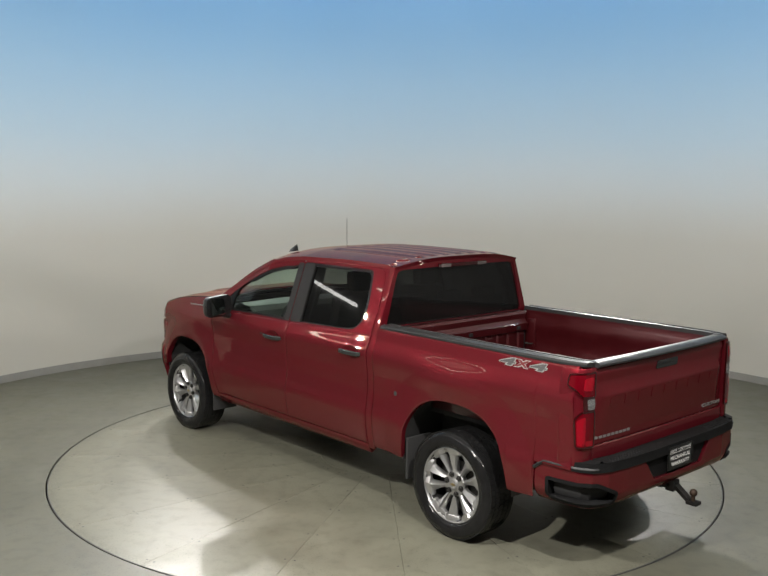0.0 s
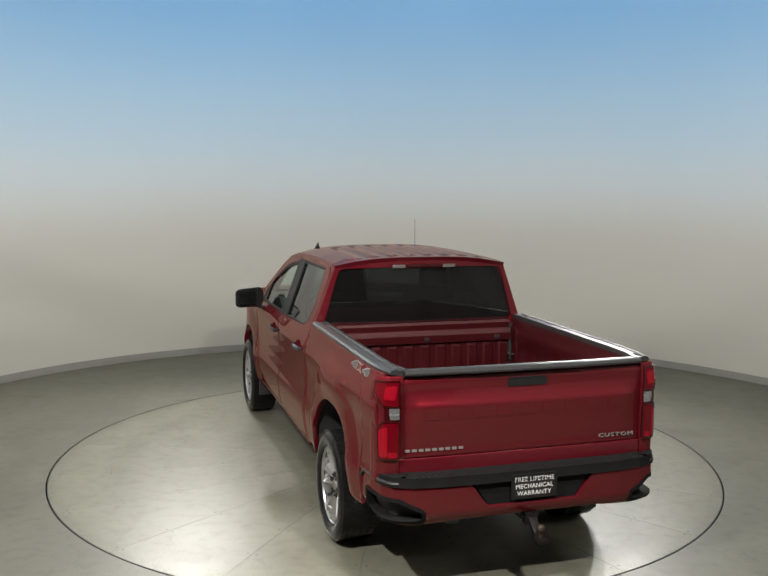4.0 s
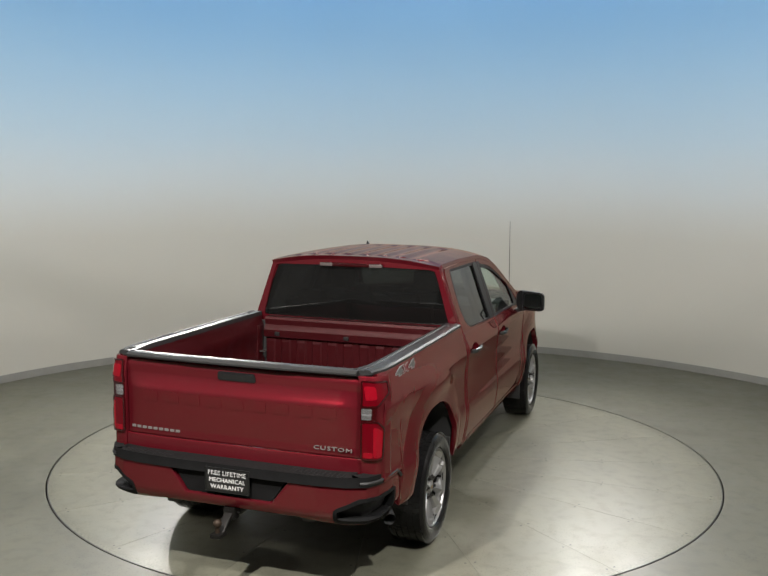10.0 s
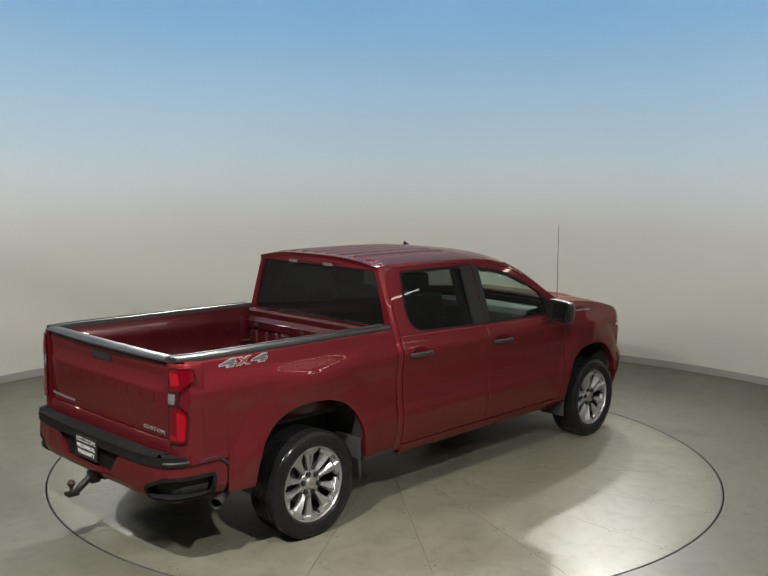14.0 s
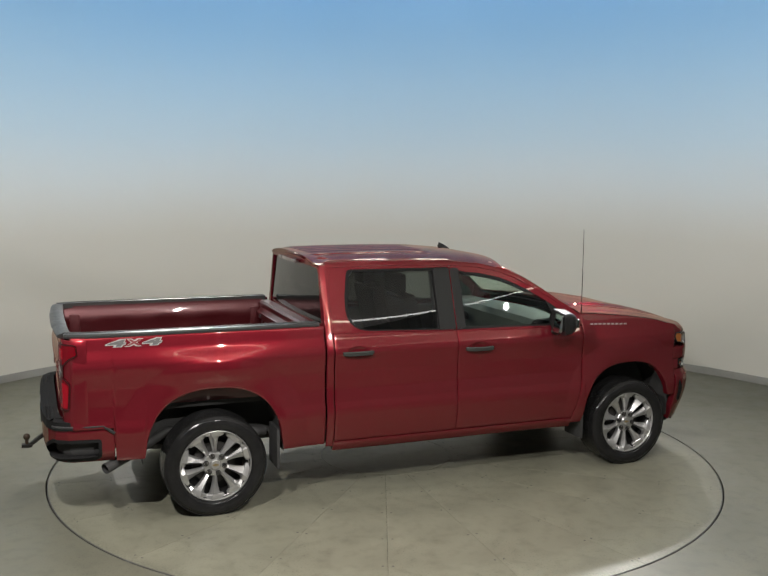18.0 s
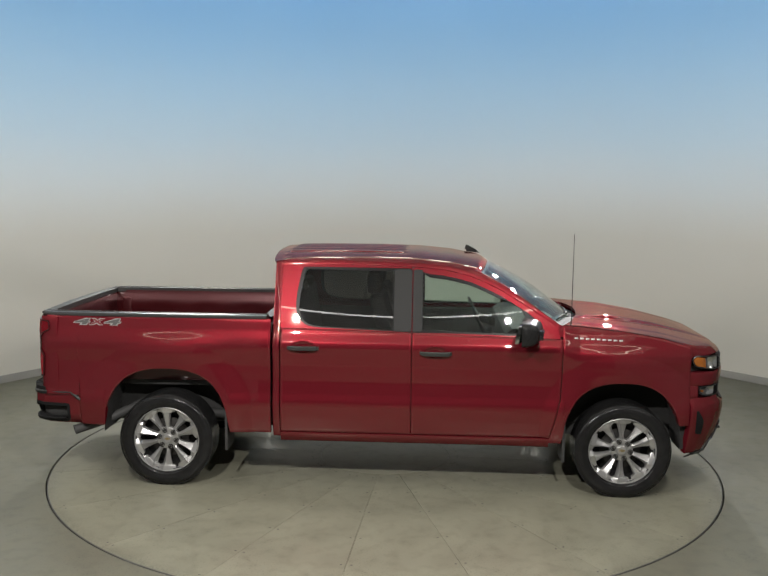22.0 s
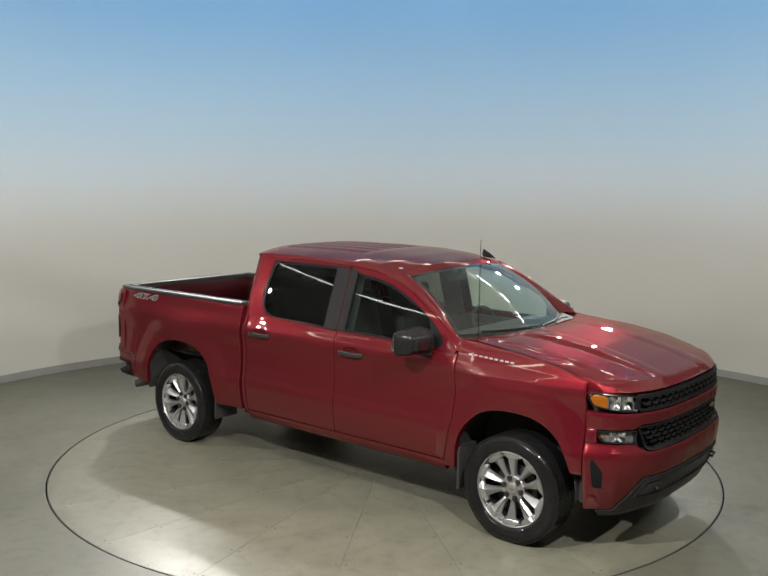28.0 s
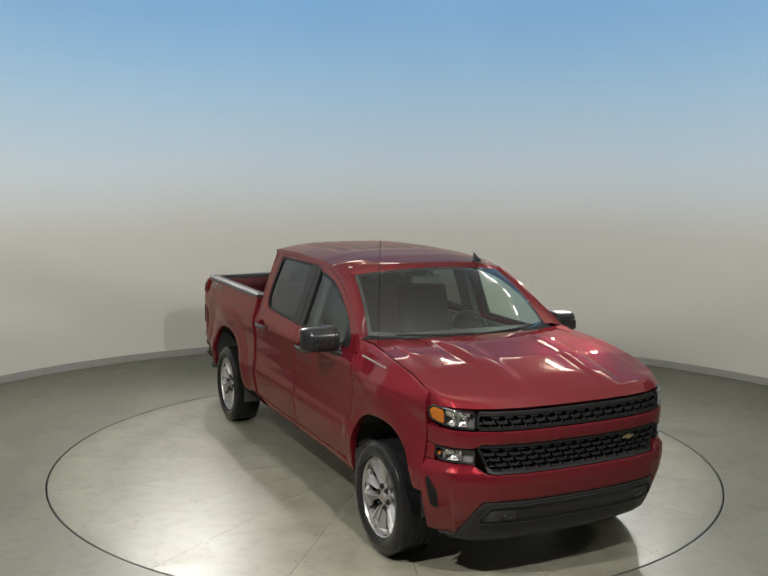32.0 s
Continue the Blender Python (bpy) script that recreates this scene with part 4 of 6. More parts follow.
def nose(s, z, lift=0.0):
    """A point on the nose: s along its plan from the middle (+ to the left side), z its height."""
    a = min(abs(s), NOSE_LEN)
    x = float(np.interp(a, NOSE_D, [p[0] for p in NOSE]))
    y = float(np.interp(a, NOSE_D, [p[1] for p in NOSE]))
    e = 0.02
    x2, y2 = float(np.interp(min(NOSE_LEN, a + e), NOSE_D, [p[0] for p in NOSE])), float(np.interp(min(NOSE_LEN, a + e), NOSE_D, [p[1] for p in NOSE]))
    x1, y1 = float(np.interp(max(0, a - e), NOSE_D, [p[0] for p in NOSE])), float(np.interp(max(0, a - e), NOSE_D, [p[1] for p in NOSE]))
    n = Vector((y2 - y1, -(x2 - x1), 0)).normalized()
    end = max(0.0, (a - 0.9) / max(0.01, NOSE_LEN - 0.9))
    d = NOSE_SET(z) * (1 - 0.3 * end) + lift
    k = max(0.0, min(1.0, (z - 0.74) / 0.26))
    z_low = z - 0.026 * k * k * (3 - 2 * k)
    d += (side_y(2.41, max(0.62, min(1.25, z))) - 0.930) * end ** 2
    return Vector((x + n.x * d, math.copysign(1, s) * (y + n.y * d), z_low)) if s else Vector((x + d, 0, z_low))


def nose_side(y):
    """s at which the nose has this y."""
    return float(np.interp(abs(y), [p[1] for p in NOSE], NOSE_D)) * math.copysign(1, y)


def G_nose(a, b, lift):
    return nose(a, b, lift)


def build_front(t):
    out = lambda p: Vector((1, p.y * 0.6, 0))
    F = lambda s, z: nose(s, z)
    L = NOSE_LEN
    # bonnet
    bm = bmesh.new()
    nx, ny = 56, 96
    hood_c = knots([(1.52, 1.402), (1.62, 1.410), (1.9, 1.387), (2.2, 1.345), (2.5, 1.280), (2.68, 1.225), (2.77, 1.193), (2.82, 1.165)], 0.03)
    V = []
    for i in range(nx + 1):
        row = []
        for j in range(ny + 1):
            b = j / ny * 2 - 1
            a = i / nx
            tip = nose(b * 0.985 * L, 1.195)
            x_end = tip.x - 0.005
            x_start = 1.60 - 0.21 * b * b
            x = x_start + (x_end - x_start) * a
            edge = side_y(min(x, 2.40), FENDER_TOP(min(x, 2.40))) - 0.008 if x < 2.40 else 0.0
            ye = edge if x < 2.40 else abs(tip.y) / max(0.001, abs(b)) if abs(b) > 0.02 else 0.9
            yb = (side_y(min(x_start + (2.40 - x_start) * a, 2.40), FENDER_TOP(min(x, 2.40))) - 0.008) * b
            w = max(0.0, (a - 0.55) / 0.45)
            y = yb * (1 - w) + tip.y * w
            f = abs(b)
            ze = FENDER_TOP(min(x, 2.5)) + 0.004
            z = ze + (hood_c(x) - ze) * (1 - f ** 2.6)
            # power bulge with two creases
            cr = 0.0
            ys = abs(y)
            for c, h, wd in ((0.50 - 0.06 * a, 0.026, 0.055), (0.78 - 0.02 * a, 0.008, 0.05)):
                if ys < c:
                    cr += h * min(1.0, (c - ys) / wd)
            z += cr * min(1, a * 4 + 0.2) * (1 - a) ** 0.5 - (0.010 if ys < 0.25 else 0.010 * max(0, 1 - (ys - 0.25) / 0.06)) * min(1, a * 3) * (1 - a) ** 0.5
            if a > 0.93:
                k = (a - 0.93) / 0.07
                z = z * (1 - k * k) + (1.172) * k * k
            row.append(bm.verts.new((x, y, z)))
        V.append(row)
    for i in range(nx):
        for j in range(ny):
            bm.faces.new((V[i][j], V[i + 1][j], V[i + 1][j + 1], V[i][j + 1]))
    low = [bm.verts.new(v.co + Vector((-0.03, 0, -0.03))) for v in V[-1]]
    for j in range(ny):
        bm.faces.new((V[-1][j], low[j], low[j + 1], V[-1][j + 1]))
    lowr = [bm.verts.new(v.co + Vector((0.01, 0, -0.03))) for v in V[0]]
    for j in range(ny):
        bm.faces.new((V[0][j + 1], lowr[j + 1], lowr[j], V[0][j]))
    bmesh.ops.recalc_face_normals(bm, faces=bm.faces[:])
    hood = part("bonnet", bm, M_PAINT, t, "creased red bonnet", 28)
    # dark core behind the nose
    bm = bmesh.new()
    rows = []
    for k in range(25):
        s = (k / 24 * 2 - 1) * L * 0.97
        rows.append([bm.verts.new(nose(s, z, -0.075)) for z in (0.45, 0.8, 1.19)])
    for p, q in zip(rows, rows[1:]):
        for k in range(2):
            bm.faces.new((p[k], q[k], q[k + 1], p[k + 1]))
    part("radiator_support", bm, M_UNDER, t)
    sl = nose_side(0.70)
    # red cross bar between the lamps, with raised bars where the lettering is
    bar = part("grille_bar", panel(F, -L, L, lambda s: 0.975 - 0.030 * max(0.0, min(1.0, (abs(s) - 0.70) / 0.05)), lambda s: 1.058, 60, 5, out, depth=0.05), M_PAINT, t, "red painted cross bar")
    for k in range(9):
        s = -0.52 + 0.13 * k
        part("bar_letter", plate(G_nose, rounded([(s - 0.045, 0.997), (s + 0.045, 0.997), (s + 0.045, 1.038), (s - 0.045, 1.038)], 0.006, 2), 0.008, 0.003), M_PAINT, bar, "raised red bar")
    # grilles: rows of offset wave-shaped bars in a black frame
    def grille(name, z0, z1, s0, s1, rows_n):
        o = rounded([(-s1, z1), (-s0, z0), (s0, z0), (s1, z1)], 0.02)
        i = grow(o, -0.016)
        g = part(name, ring_plate(G_nose, resample(o, 90), resample(i, 90), 0.06, rise=-0.004), M_GRILLE, t, "black plastic grille")
        for r in range(rows_n):
            z = z0 + (z1 - z0) * (r + 0.5) / rows_n
            bm = bmesh.new()
            n = 16
            for k in range(-n, n + 1):
                c = (k + (0.5 if r % 2 else 0)) * 0.088
                half = (s0 + (s1 - s0) * (z - z0) / (z1 - z0)) - 0.02
                if abs(c) > half - 0.03:
                    continue
                hw = 0.037
                pts = [(-hw, 0.006), (-hw * 0.55, -0.008), (hw * 0.55, -0.008), (hw, 0.006)]
                vs = []
                for a, dz in pts:
                    vs.append([bm.verts.new(nose(c + a, z + dz + h, l)) for h, l in ((0.010, -0.03), (0.010, -0.012), (-0.006, -0.008), (-0.010, -0.03))])
                for p, q in zip(vs, vs[1:]):
                    for m in range(3):
                        bm.faces.new((p[m], q[m], q[m + 1], p[m + 1]))
            bmesh.ops.recalc_face_normals(bm, faces=bm.faces[:])
            part("grille_slat", bm, M_GRILLE, g)
            bm = bmesh.new()
            half = (s0 + (s1 - s0) * (z - z0) / (z1 - z0)) - 0.015
            p = [nose(half * (k / 12 * 2 - 1), z + (z1 - z0) / rows_n * 0.5, -0.03) for k in range(13)]
            tube(bm, p, 0.006, 5)
            part("grille_bar_thin", bm, M_GRILLE, g)
        return g
    grille("upper_grille", 1.066, 1.172, 0.735, 0.735, 3)
    lg = grille("lower_grille", 0.770, 0.968, 0.655, 0.735, 5)
    part("nose_badge", plate(G_nose, [(0.35, 0.915), (0.365, 0.93), (0.385, 0.93), (0.385, 0.94), (0.415, 0.94), (0.415, 0.93), (0.45, 0.93), (0.435, 0.915), (0.415, 0.915), (0.415, 0.905), (0.385, 0.905), (0.385, 0.915)], 0.01, 0.006), M_GOLD, lg, "small gold badge")
    for sg in (-1, 1):
        S = lambda a: sg * a
        q = lambda pts: [(sg * a, b) for a, b in pts]
        # upper headlamp: housing, reflectors, amber corner
        o = q([(0.742, 1.068), (L * 0.80, 1.075), (L * 0.965, 1.105), (L * 0.995, 1.165), (L * 0.955, 1.196), (L * 0.8, 1.186), (0.742, 1.174)])
        hl = part("headlamp", plate(G_nose, resample(rounded(o, 0.015, 3), 60), 0.05, -0.035), M_LAMPBODY, t, "headlamp with an amber corner")
        part("lamp_rim", ring_plate(G_nose, resample(rounded(o, 0.015, 3), 70), resample(grow(rounded(o, 0.015, 3), -0.008), 70), 0.04, n=70), M_GLOSSBLACK, hl)
        part("amber_reflector", plate(G_nose, resample(rounded(q([(L * 0.862, 1.092), (L * 0.955, 1.112), (L * 0.98, 1.160), (L * 0.95, 1.182), (L * 0.872, 1.174)]), 0.01, 2), 36), 0.03, -0.006), M_AMBER, hl, "amber turn signal lens")
        for c0, c1 in ((0.785, 0.865), (0.868, 0.950)):
            bm = bmesh.new()
            n = 7
            rows = []
            for i in range(n + 1):
                a = c0 + (c1 - c0) * i / n
                rows.append([bm.verts.new(nose(sg * a, 1.085 + 0.088 * j / 4, -0.008 - 0.03 * (1 - (2 * i / n - 1) ** 2) * (1 - (j / 2 - 1) ** 2))) for j in range(5)])
            for p_, q_ in zip(rows, rows[1:]):
                for j in range(4):
                    bm.faces.new((p_[j], q_[j], q_[j + 1], p_[j + 1]))
            bmesh.ops.recalc_face_normals(bm, faces=bm.faces[:])
            part("reflector_bowl", bm, M_REFLECTOR, hl, "bright reflector bowl")
        # lower lamp
        o = q([(0.742, 0.832), (L * 0.87, 0.842), (L * 0.918, 0.87), (L * 0.924, 0.938), (0.742, 0.938)])
        ll = part("lower_lamp", plate(G_nose, resample(rounded(o, 0.012, 3), 50), 0.05, -0.03), M_LAMPBODY, t, "lower daytime lamp unit")
        part("lamp_rim", ring_plate(G_nose, resample(rounded(o, 0.012, 3), 70), resample(grow(rounded(o, 0.012, 3), -0.008), 70), 0.03, n=70), M_GLOSSBLACK, ll)
        bm = bmesh.new()
        rows = []
        for i in range(9):
            a = 0.83 + (L * 0.85 - 0.83) * i / 8
            rows.append([bm.verts.new(nose(sg * a, 0.852 + 0.074 * j / 4, -0.006 - 0.03 * (1 - (i / 4 - 1) ** 2) * (1 - (j / 2 - 1) ** 2))) for j in range(5)])
        for p_, q_ in zip(rows, rows[1:]):
            for j in range(4):
                bm.faces.new((p_[j], q_[j], q_[j + 1], p_[j + 1]))
        bmesh.ops.recalc_face_normals(bm, faces=bm.faces[:])
        part("reflector_bowl", bm, M_REFLECTOR, ll, "bright reflector bowl")
        part("side_marker", plate(G_nose, resample(rounded(q([(L * 0.880, 0.882), (L * 0.900, 0.882), (L * 0.900, 0.902), (L * 0.880, 0.902)]), 0.006, 2), 20), 0.02, -0.004), M_AMBER, ll, "small amber marker")
        # red cheek beside the lower lamp
        u0, u1 = sorted((sg * L * 0.930, sg * L))
        part("lamp_cheek", panel(F, u0, u1, lambda s: 0.832, lambda s: 0.941, 4, 5, out, depth=0.03), M_PAINT, t)
        # air slot in the bumper's corner
        o = q([(L * 0.885, 0.515), (L * 0.945, 0.525), (L * 0.958, 0.720), (L * 0.940, 0.728), (L * 0.885, 0.635)])
        part("air_slot", plate(G_nose, resample(rounded(o, 0.01, 2), 30), 0.02, 0.002), M_PAD, t, "black vertical air slot")
    # bumper cover: red band under the grille, risen at the corners
    top = lambda s: 0.765 + (0.828 - 0.765) * max(0.0, min(1.0, (abs(s) - 0.655) / 0.10))
    bot = lambda s: 0.590 if abs(s) < 0.68 else 0.590 - 0.240 * min(1.0, (abs(s) - 0.68) / 0.19)
    part("front_bumper", panel(F, -L, L, bot, top, 84, 12, out, depth=0.05), M_PAINT, t, "red painted front bumper")
    # dark lower valance with openings and tow hooks
    vb = lambda s: 0.322 + 0.012 * max(0.0, (abs(s) - 0.75) / (L - 0.75)) ** 1.5
    vt = lambda s: bot(s) - 0.006
    val = part("lower_valance", panel(lambda s, z: nose(s, z, 0.004), -L * 0.93, L * 0.93, vb, vt, 70, 10, out, depth=0.06), M_BLACK, t, "black textured lower valance")
    part("valance_recess", ring_plate(G_nose, resample(rounded([(-0.655, 0.560), (-0.745, 0.425), (0.745, 0.425), (0.655, 0.560)], 0.02), 80), resample(rounded([(-0.635, 0.550), (-0.715, 0.438), (0.715, 0.438), (0.635, 0.550)], 0.02), 80), 0.01, rise=0.014), M_BLACK, val)
    for sg in (-1, 1):
        part("valance_slot", plate(G_nose, resample(rounded([(sg * 0.46, 0.455), (sg * 0.70, 0.455), (sg * 0.635, 0.535), (sg * 0.46, 0.53)], 0.015, 2), 30), 0.01, 0.009), M_GAP, val)
        bm = bmesh.new()
        tube(bm, [nose(sg * 0.50, 0.475, -0.02), nose(sg * 0.50, 0.475, 0.03), nose(sg * 0.54, 0.49, 0.035), nose(sg * 0.54, 0.505, -0.02)], 0.011, 8)
        part("tow_hook", bm, M_BLACK, t, "black tow hook")
    bm = bmesh.new()
    rows = []
    for k in range(31):
        s = (k / 30 * 2 - 1) * L * 0.93
        rows.append([bm.verts.new(nose(s, vb(s) + 0.01, -0.01)), bm.verts.new(nose(s, vb(s) - 0.06, -0.08)), bm.verts.new(nose(s, vb(s) - 0.05, -0.09))])
    for p_, q_ in zip(rows, rows[1:]):
        for k in range(2):
            bm.faces.new((p_[k], q_[k], q_[k + 1], p_[k + 1]))
    part("air_dam", bm, M_RUBMAT, t, "flexible black air dam")


def build_bed(t):
    # floor with lengthwise ribs
    bm = bmesh.new()
    rows = []
    xs = (-2.90, -1.08)
    ys = []
    n = 13
    for k in range(n):
        c = -0.72 + 1.44 * k / (n - 1)
        ys += [(c - 0.042, 0.0), (c - 0.032, 0.014), (c + 0.032, 0.014), (c + 0.042, 0.0)]
    for x in xs:
        rows.append([bm.verts.new((x, y, 0.86 + z)) for y, z in ys])
    for k in range(len(ys) - 1):
        bm.faces.new((rows[0][k], rows[1][k], rows[1][k + 1], rows[0][k + 1]))
    bmesh.ops.recalc_face_normals(bm, faces=bm.faces[:])
    part("bed_floor", bm, M_PAINTSHADED, t, "ribbed red bed floor")
    # front wall with upright ribs and a ledge
    bm = bmesh.new()
    prof = []
    for k in range(11):
        c = -0.70 + 1.40 * k / 10
        prof += [(c - 0.045, 0.0), (c - 0.032, 0.016), (c + 0.032, 0.016), (c + 0.045, 0.0)]
    rows = [[bm.verts.new((-1.085 - d * (1 if z < 1.22 else 0), y, z)) for y, d in prof] for z in (0.86, 1.20, 1.225)]
    top = [[bm.verts.new((x, y, z)) for y, _ in prof] for x, z in ((-1.125, 1.24), (-1.135, 1.30), (-1.115, 1.315), (-1.100, 1.34), (-1.110, 1.385), (-1.095, 1.405), (-1.015, 1.405))]
    rows += top
    for p, q in zip(rows, rows[1:]):
        for k in range(len(prof) - 1):
            bm.faces.new((p[k], p[k + 1], q[k + 1], q[k]))
    bmesh.ops.recalc_face_normals(bm, faces=bm.faces[:])
    bf = part("bed_front", bm, M_PAINTSHADED, t, "ribbed red front wall of the bed")
    for y in (-0.62, 0.0, 0.62):
        bm = bmesh.new()
        box(bm, -1.142, -1.128, y - 0.022, y + 0.022, 1.255, 1.285, 0.004)
        part("bed_plug", bm, M_BLACK, bf, "small black plug")
    # inner side walls with wheel boxes
    for sg in (-1, 1):
        bm = bmesh.new()
        rows = []
        for k in range(121):
            x = -2.90 + 1.83 * k / 120
            w = 0.032 * max(0.0, min(1.0, 4.5 * abs(((x + 2.9) / 0.46) % 1.0 - 0.5) - 0.6))
            rows.append([bm.verts.new((x, sg * y, z)) for y, z in ((0.745, 0.86), (0.765, 1.06 - w), (0.785, 1.10 - w), (0.785, 1.20 + w), (0.770, 1.24 + w), (0.775, 1.33), (0.79, 1.36), (0.795, 1.41))])
        for p, q in zip(rows, rows[1:]):
            for k in range(7):
                bm.faces.new((p[k], q[k], q[k + 1], p[k + 1]))
        bmesh.ops.recalc_face_normals(bm, faces=bm.faces[:])
        part("bed_inner_wall", bm, M_PAINTSHADED, t, "red pressed inner bed wall")
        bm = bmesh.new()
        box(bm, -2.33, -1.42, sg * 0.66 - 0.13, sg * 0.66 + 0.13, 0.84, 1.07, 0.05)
        part("wheel_box", bm, M_PAINTSHADED, t, "red wheel box in the bed")
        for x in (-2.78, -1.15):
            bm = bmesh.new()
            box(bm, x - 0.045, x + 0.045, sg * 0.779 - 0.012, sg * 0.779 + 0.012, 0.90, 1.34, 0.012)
            post = part("corner_post", bm, M_PAINTSHADED, t)
            bm = bmesh.new()
            tube(bm, [(x - 0.03, sg * 0.755, 1.12), (x - 0.03, sg * 0.73, 1.12), (x + 0.03, sg * 0.73, 1.12), (x + 0.03, sg * 0.755, 1.12)], 0.007, 6)
            part("tie_down", bm, M_AXLE, post, "dark tie-down loop")
    # tailgate
    smooth_end = lambda k: max(0.0, min(1.0, k)) ** 2 * (3 - 2 * max(0.0, min(1.0, k)))
    prof = knots([(0.745, -2.968), (0.885, -2.960), (0.90, -2.950), (0.95, -2.946), (1.10, -2.948), (1.20, -2.951), (1.30, -2.950), (1.345, -2.957), (1.362, -2.958), (1.402, -2.940)], 0.004)
    fold = knots([(0.745, 0.0), (0.90, 0.002), (0.95, 0.006), (1.05, 0.016), (1.17, 0.027), (1.205, 0.0305), (1.213, 0.0305), (1.222, 0.027), (1.24, 0.0175), (1.26, 0.0095), (1.28, 0.004), (1.305, 0.001), (1.33, 0.0), (1.402, 0.0)], 0.003)
    # the pressed fold dies out short of the tailgate's ends
    tail_x = lambda y, z: prof(z) + 0.018 * (abs(y) / 0.82) ** 3 - fold(z) * smooth_end((0.800 - abs(y)) / 0.09)
    F = lambda y, z: (tail_x(y, z), y, z)
    out = lambda p: Vector((-1, 0, 0.02))
    tg = part("tailgate", panel(F, -0.818, 0.818, lambda y: 0.898, lambda y: 1.400, 48, 64, out, depth=0.05), M_PAINT, t, "red tailgate with a pressed crease")
    part("tailgate_sill", panel(F, -0.825, 0.825, lambda y: 0.74, lambda y: 0.8955, 48, 8, out, depth=0.05), M_PAINT, t)
    bm = bmesh.new()
    box(bm, -2.915, -2.885, -0.80, 0.80, 0.88, 1.39, 0.01)
    part("tailgate_inner", bm, M_PAINTSHADED, tg)
    # top spoiler: black, raised in the middle
    bm = bmesh.new()
    rows = []
    for k in range(41):
        y = -0.80 + 1.60 * k / 40
        m = max(0.0, min(1.0, (0.40 - abs(y)) / 0.06))
        lip = 0.008 * (1 - (y / 0.8) ** 2) + 0.005 * m
        xb = -2.955 + 0.018 * (abs(y) / 0.82) ** 3
        rows.append([bm.verts.new((xb + dx, y, z)) for dx, z in ((-0.004, 1.396), (-0.030 - lip, 1.410), (-0.030 - lip, 1.420), (-0.012 - 0.6 * lip, 1.432 + 0.003 * m), (0.02, 1.437 + 0.004 * m), (0.065, 1.432), (0.07, 1.395))])
    for p, q in zip(rows, rows[1:]):
        for k in range(6):
            bm.faces.new((p[k], q[k], q[k + 1], p[k + 1]))
    for r in (rows[0], rows[-1]):
        bm.faces.new(r)
    bmesh.ops.recalc_face_normals(bm, faces=bm.faces[:])
    part("tailgate_cap", bm, M_RAIL, tg, "black plastic tailgate cap")
    Gt = lambda y, z, lift: Vector((tail_x(y, z) - lift, y, z))
    part("tailgate_handle", plate(Gt, resample(rounded([(-0.135, 1.305), (0.135, 1.305), (0.128, 1.362), (-0.128, 1.362)], 0.012, 3), 40), 0.03, 0.006), M_GLOSSBLACK, tg, "black tailgate handle")
    # pressed bars in the place of the raised lettering
    for k in range(9):
        y = 0.62 - 0.155 * k
        part("pressed_bar", plate(Gt, rounded([(y - 0.055, 1.128), (y + 0.055, 1.128), (y + 0.055, 1.198), (y - 0.055, 1.198)], 0.012, 2), 0.01, 0.0035), M_PAINT, tg)
    for k in range(9):
        y = 0.773 - 0.0425 * k
        part("badge_bar", plate(Gt, rounded([(y - 0.0150, 0.932), (y + 0.0150, 0.932), (y + 0.0150, 0.948), (y - 0.0150, 0.948)], 0.003, 2), 0.006, 0.004), M_BADGE, tg, "small silver badge bar")
    mt = Matrix(((0, 0, -1, -2.950), (-1, 0, 0, -0.645), (0, 1, 0, 0.940), (0, 0, 0, 1)))
    part("badge_word", words("CUSTOM", 0.024, 0.006, mt, 1.15, 0.25), M_BADGE, tg, "silver trim lettering")
    # tail lamps wrap round the corners
    for sg in (-1, 1):
        P = [(-2.958, 0.828), (-2.955, 0.875), (-2.940, 0.920), (-2.905, 0.950), (-2.86, 0.962), (-2.78, 0.972)]
        D = [0.0]
        for a, b in zip(P, P[1:]):
            D.append(D[-1] + math.dist(a, b))

        def Gl(s, z, lift, P=P, D=D, sg=sg):
            x, y = float(np.interp(s, D, [p[0] for p in P])), float(np.interp(s, D, [p[1] for p in P]))
            e = 0.015
            xa, ya = float(np.interp(s - e, D, [p[0] for p in P])), float(np.interp(s - e, D, [p[1] for p in P]))
            xb, yb = float(np.interp(s + e, D, [p[0] for p in P])), float(np.interp(s + e, D, [p[1] for p in P]))
            n = Vector((-(yb - ya), xb - xa, 0)).normalized()
            inset = 0.02 * max(0, (z - 1.28) / 0.12)
            return Vector((x + n.x * lift, sg * (y + n.y * lift - inset), z))
        Ltot = D[-1]
        body = part("tail_lamp", panel(lambda s, z: Gl(s, z, -0.008), 0.0, Ltot, lambda s: 0.745, lambda s: 1.402, 14, 14, lambda p, sg=sg: Vector((-1, sg, 0)), depth=0.04), M_PAINT, t, "tall red tail lamp in a red corner post")
        up = rounded([(0.004, 1.222), (0.105, 1.226), (0.150, 1.272), (0.205, 1.296), (0.198, 1.366), (0.14, 1.372), (0.02, 1.380)], 0.010, 3)
        lowl = rounded([(0.004, 0.902), (0.140, 0.902), (0.152, 1.085), (0.105, 1.132), (0.006, 1.132)], 0.010, 3)
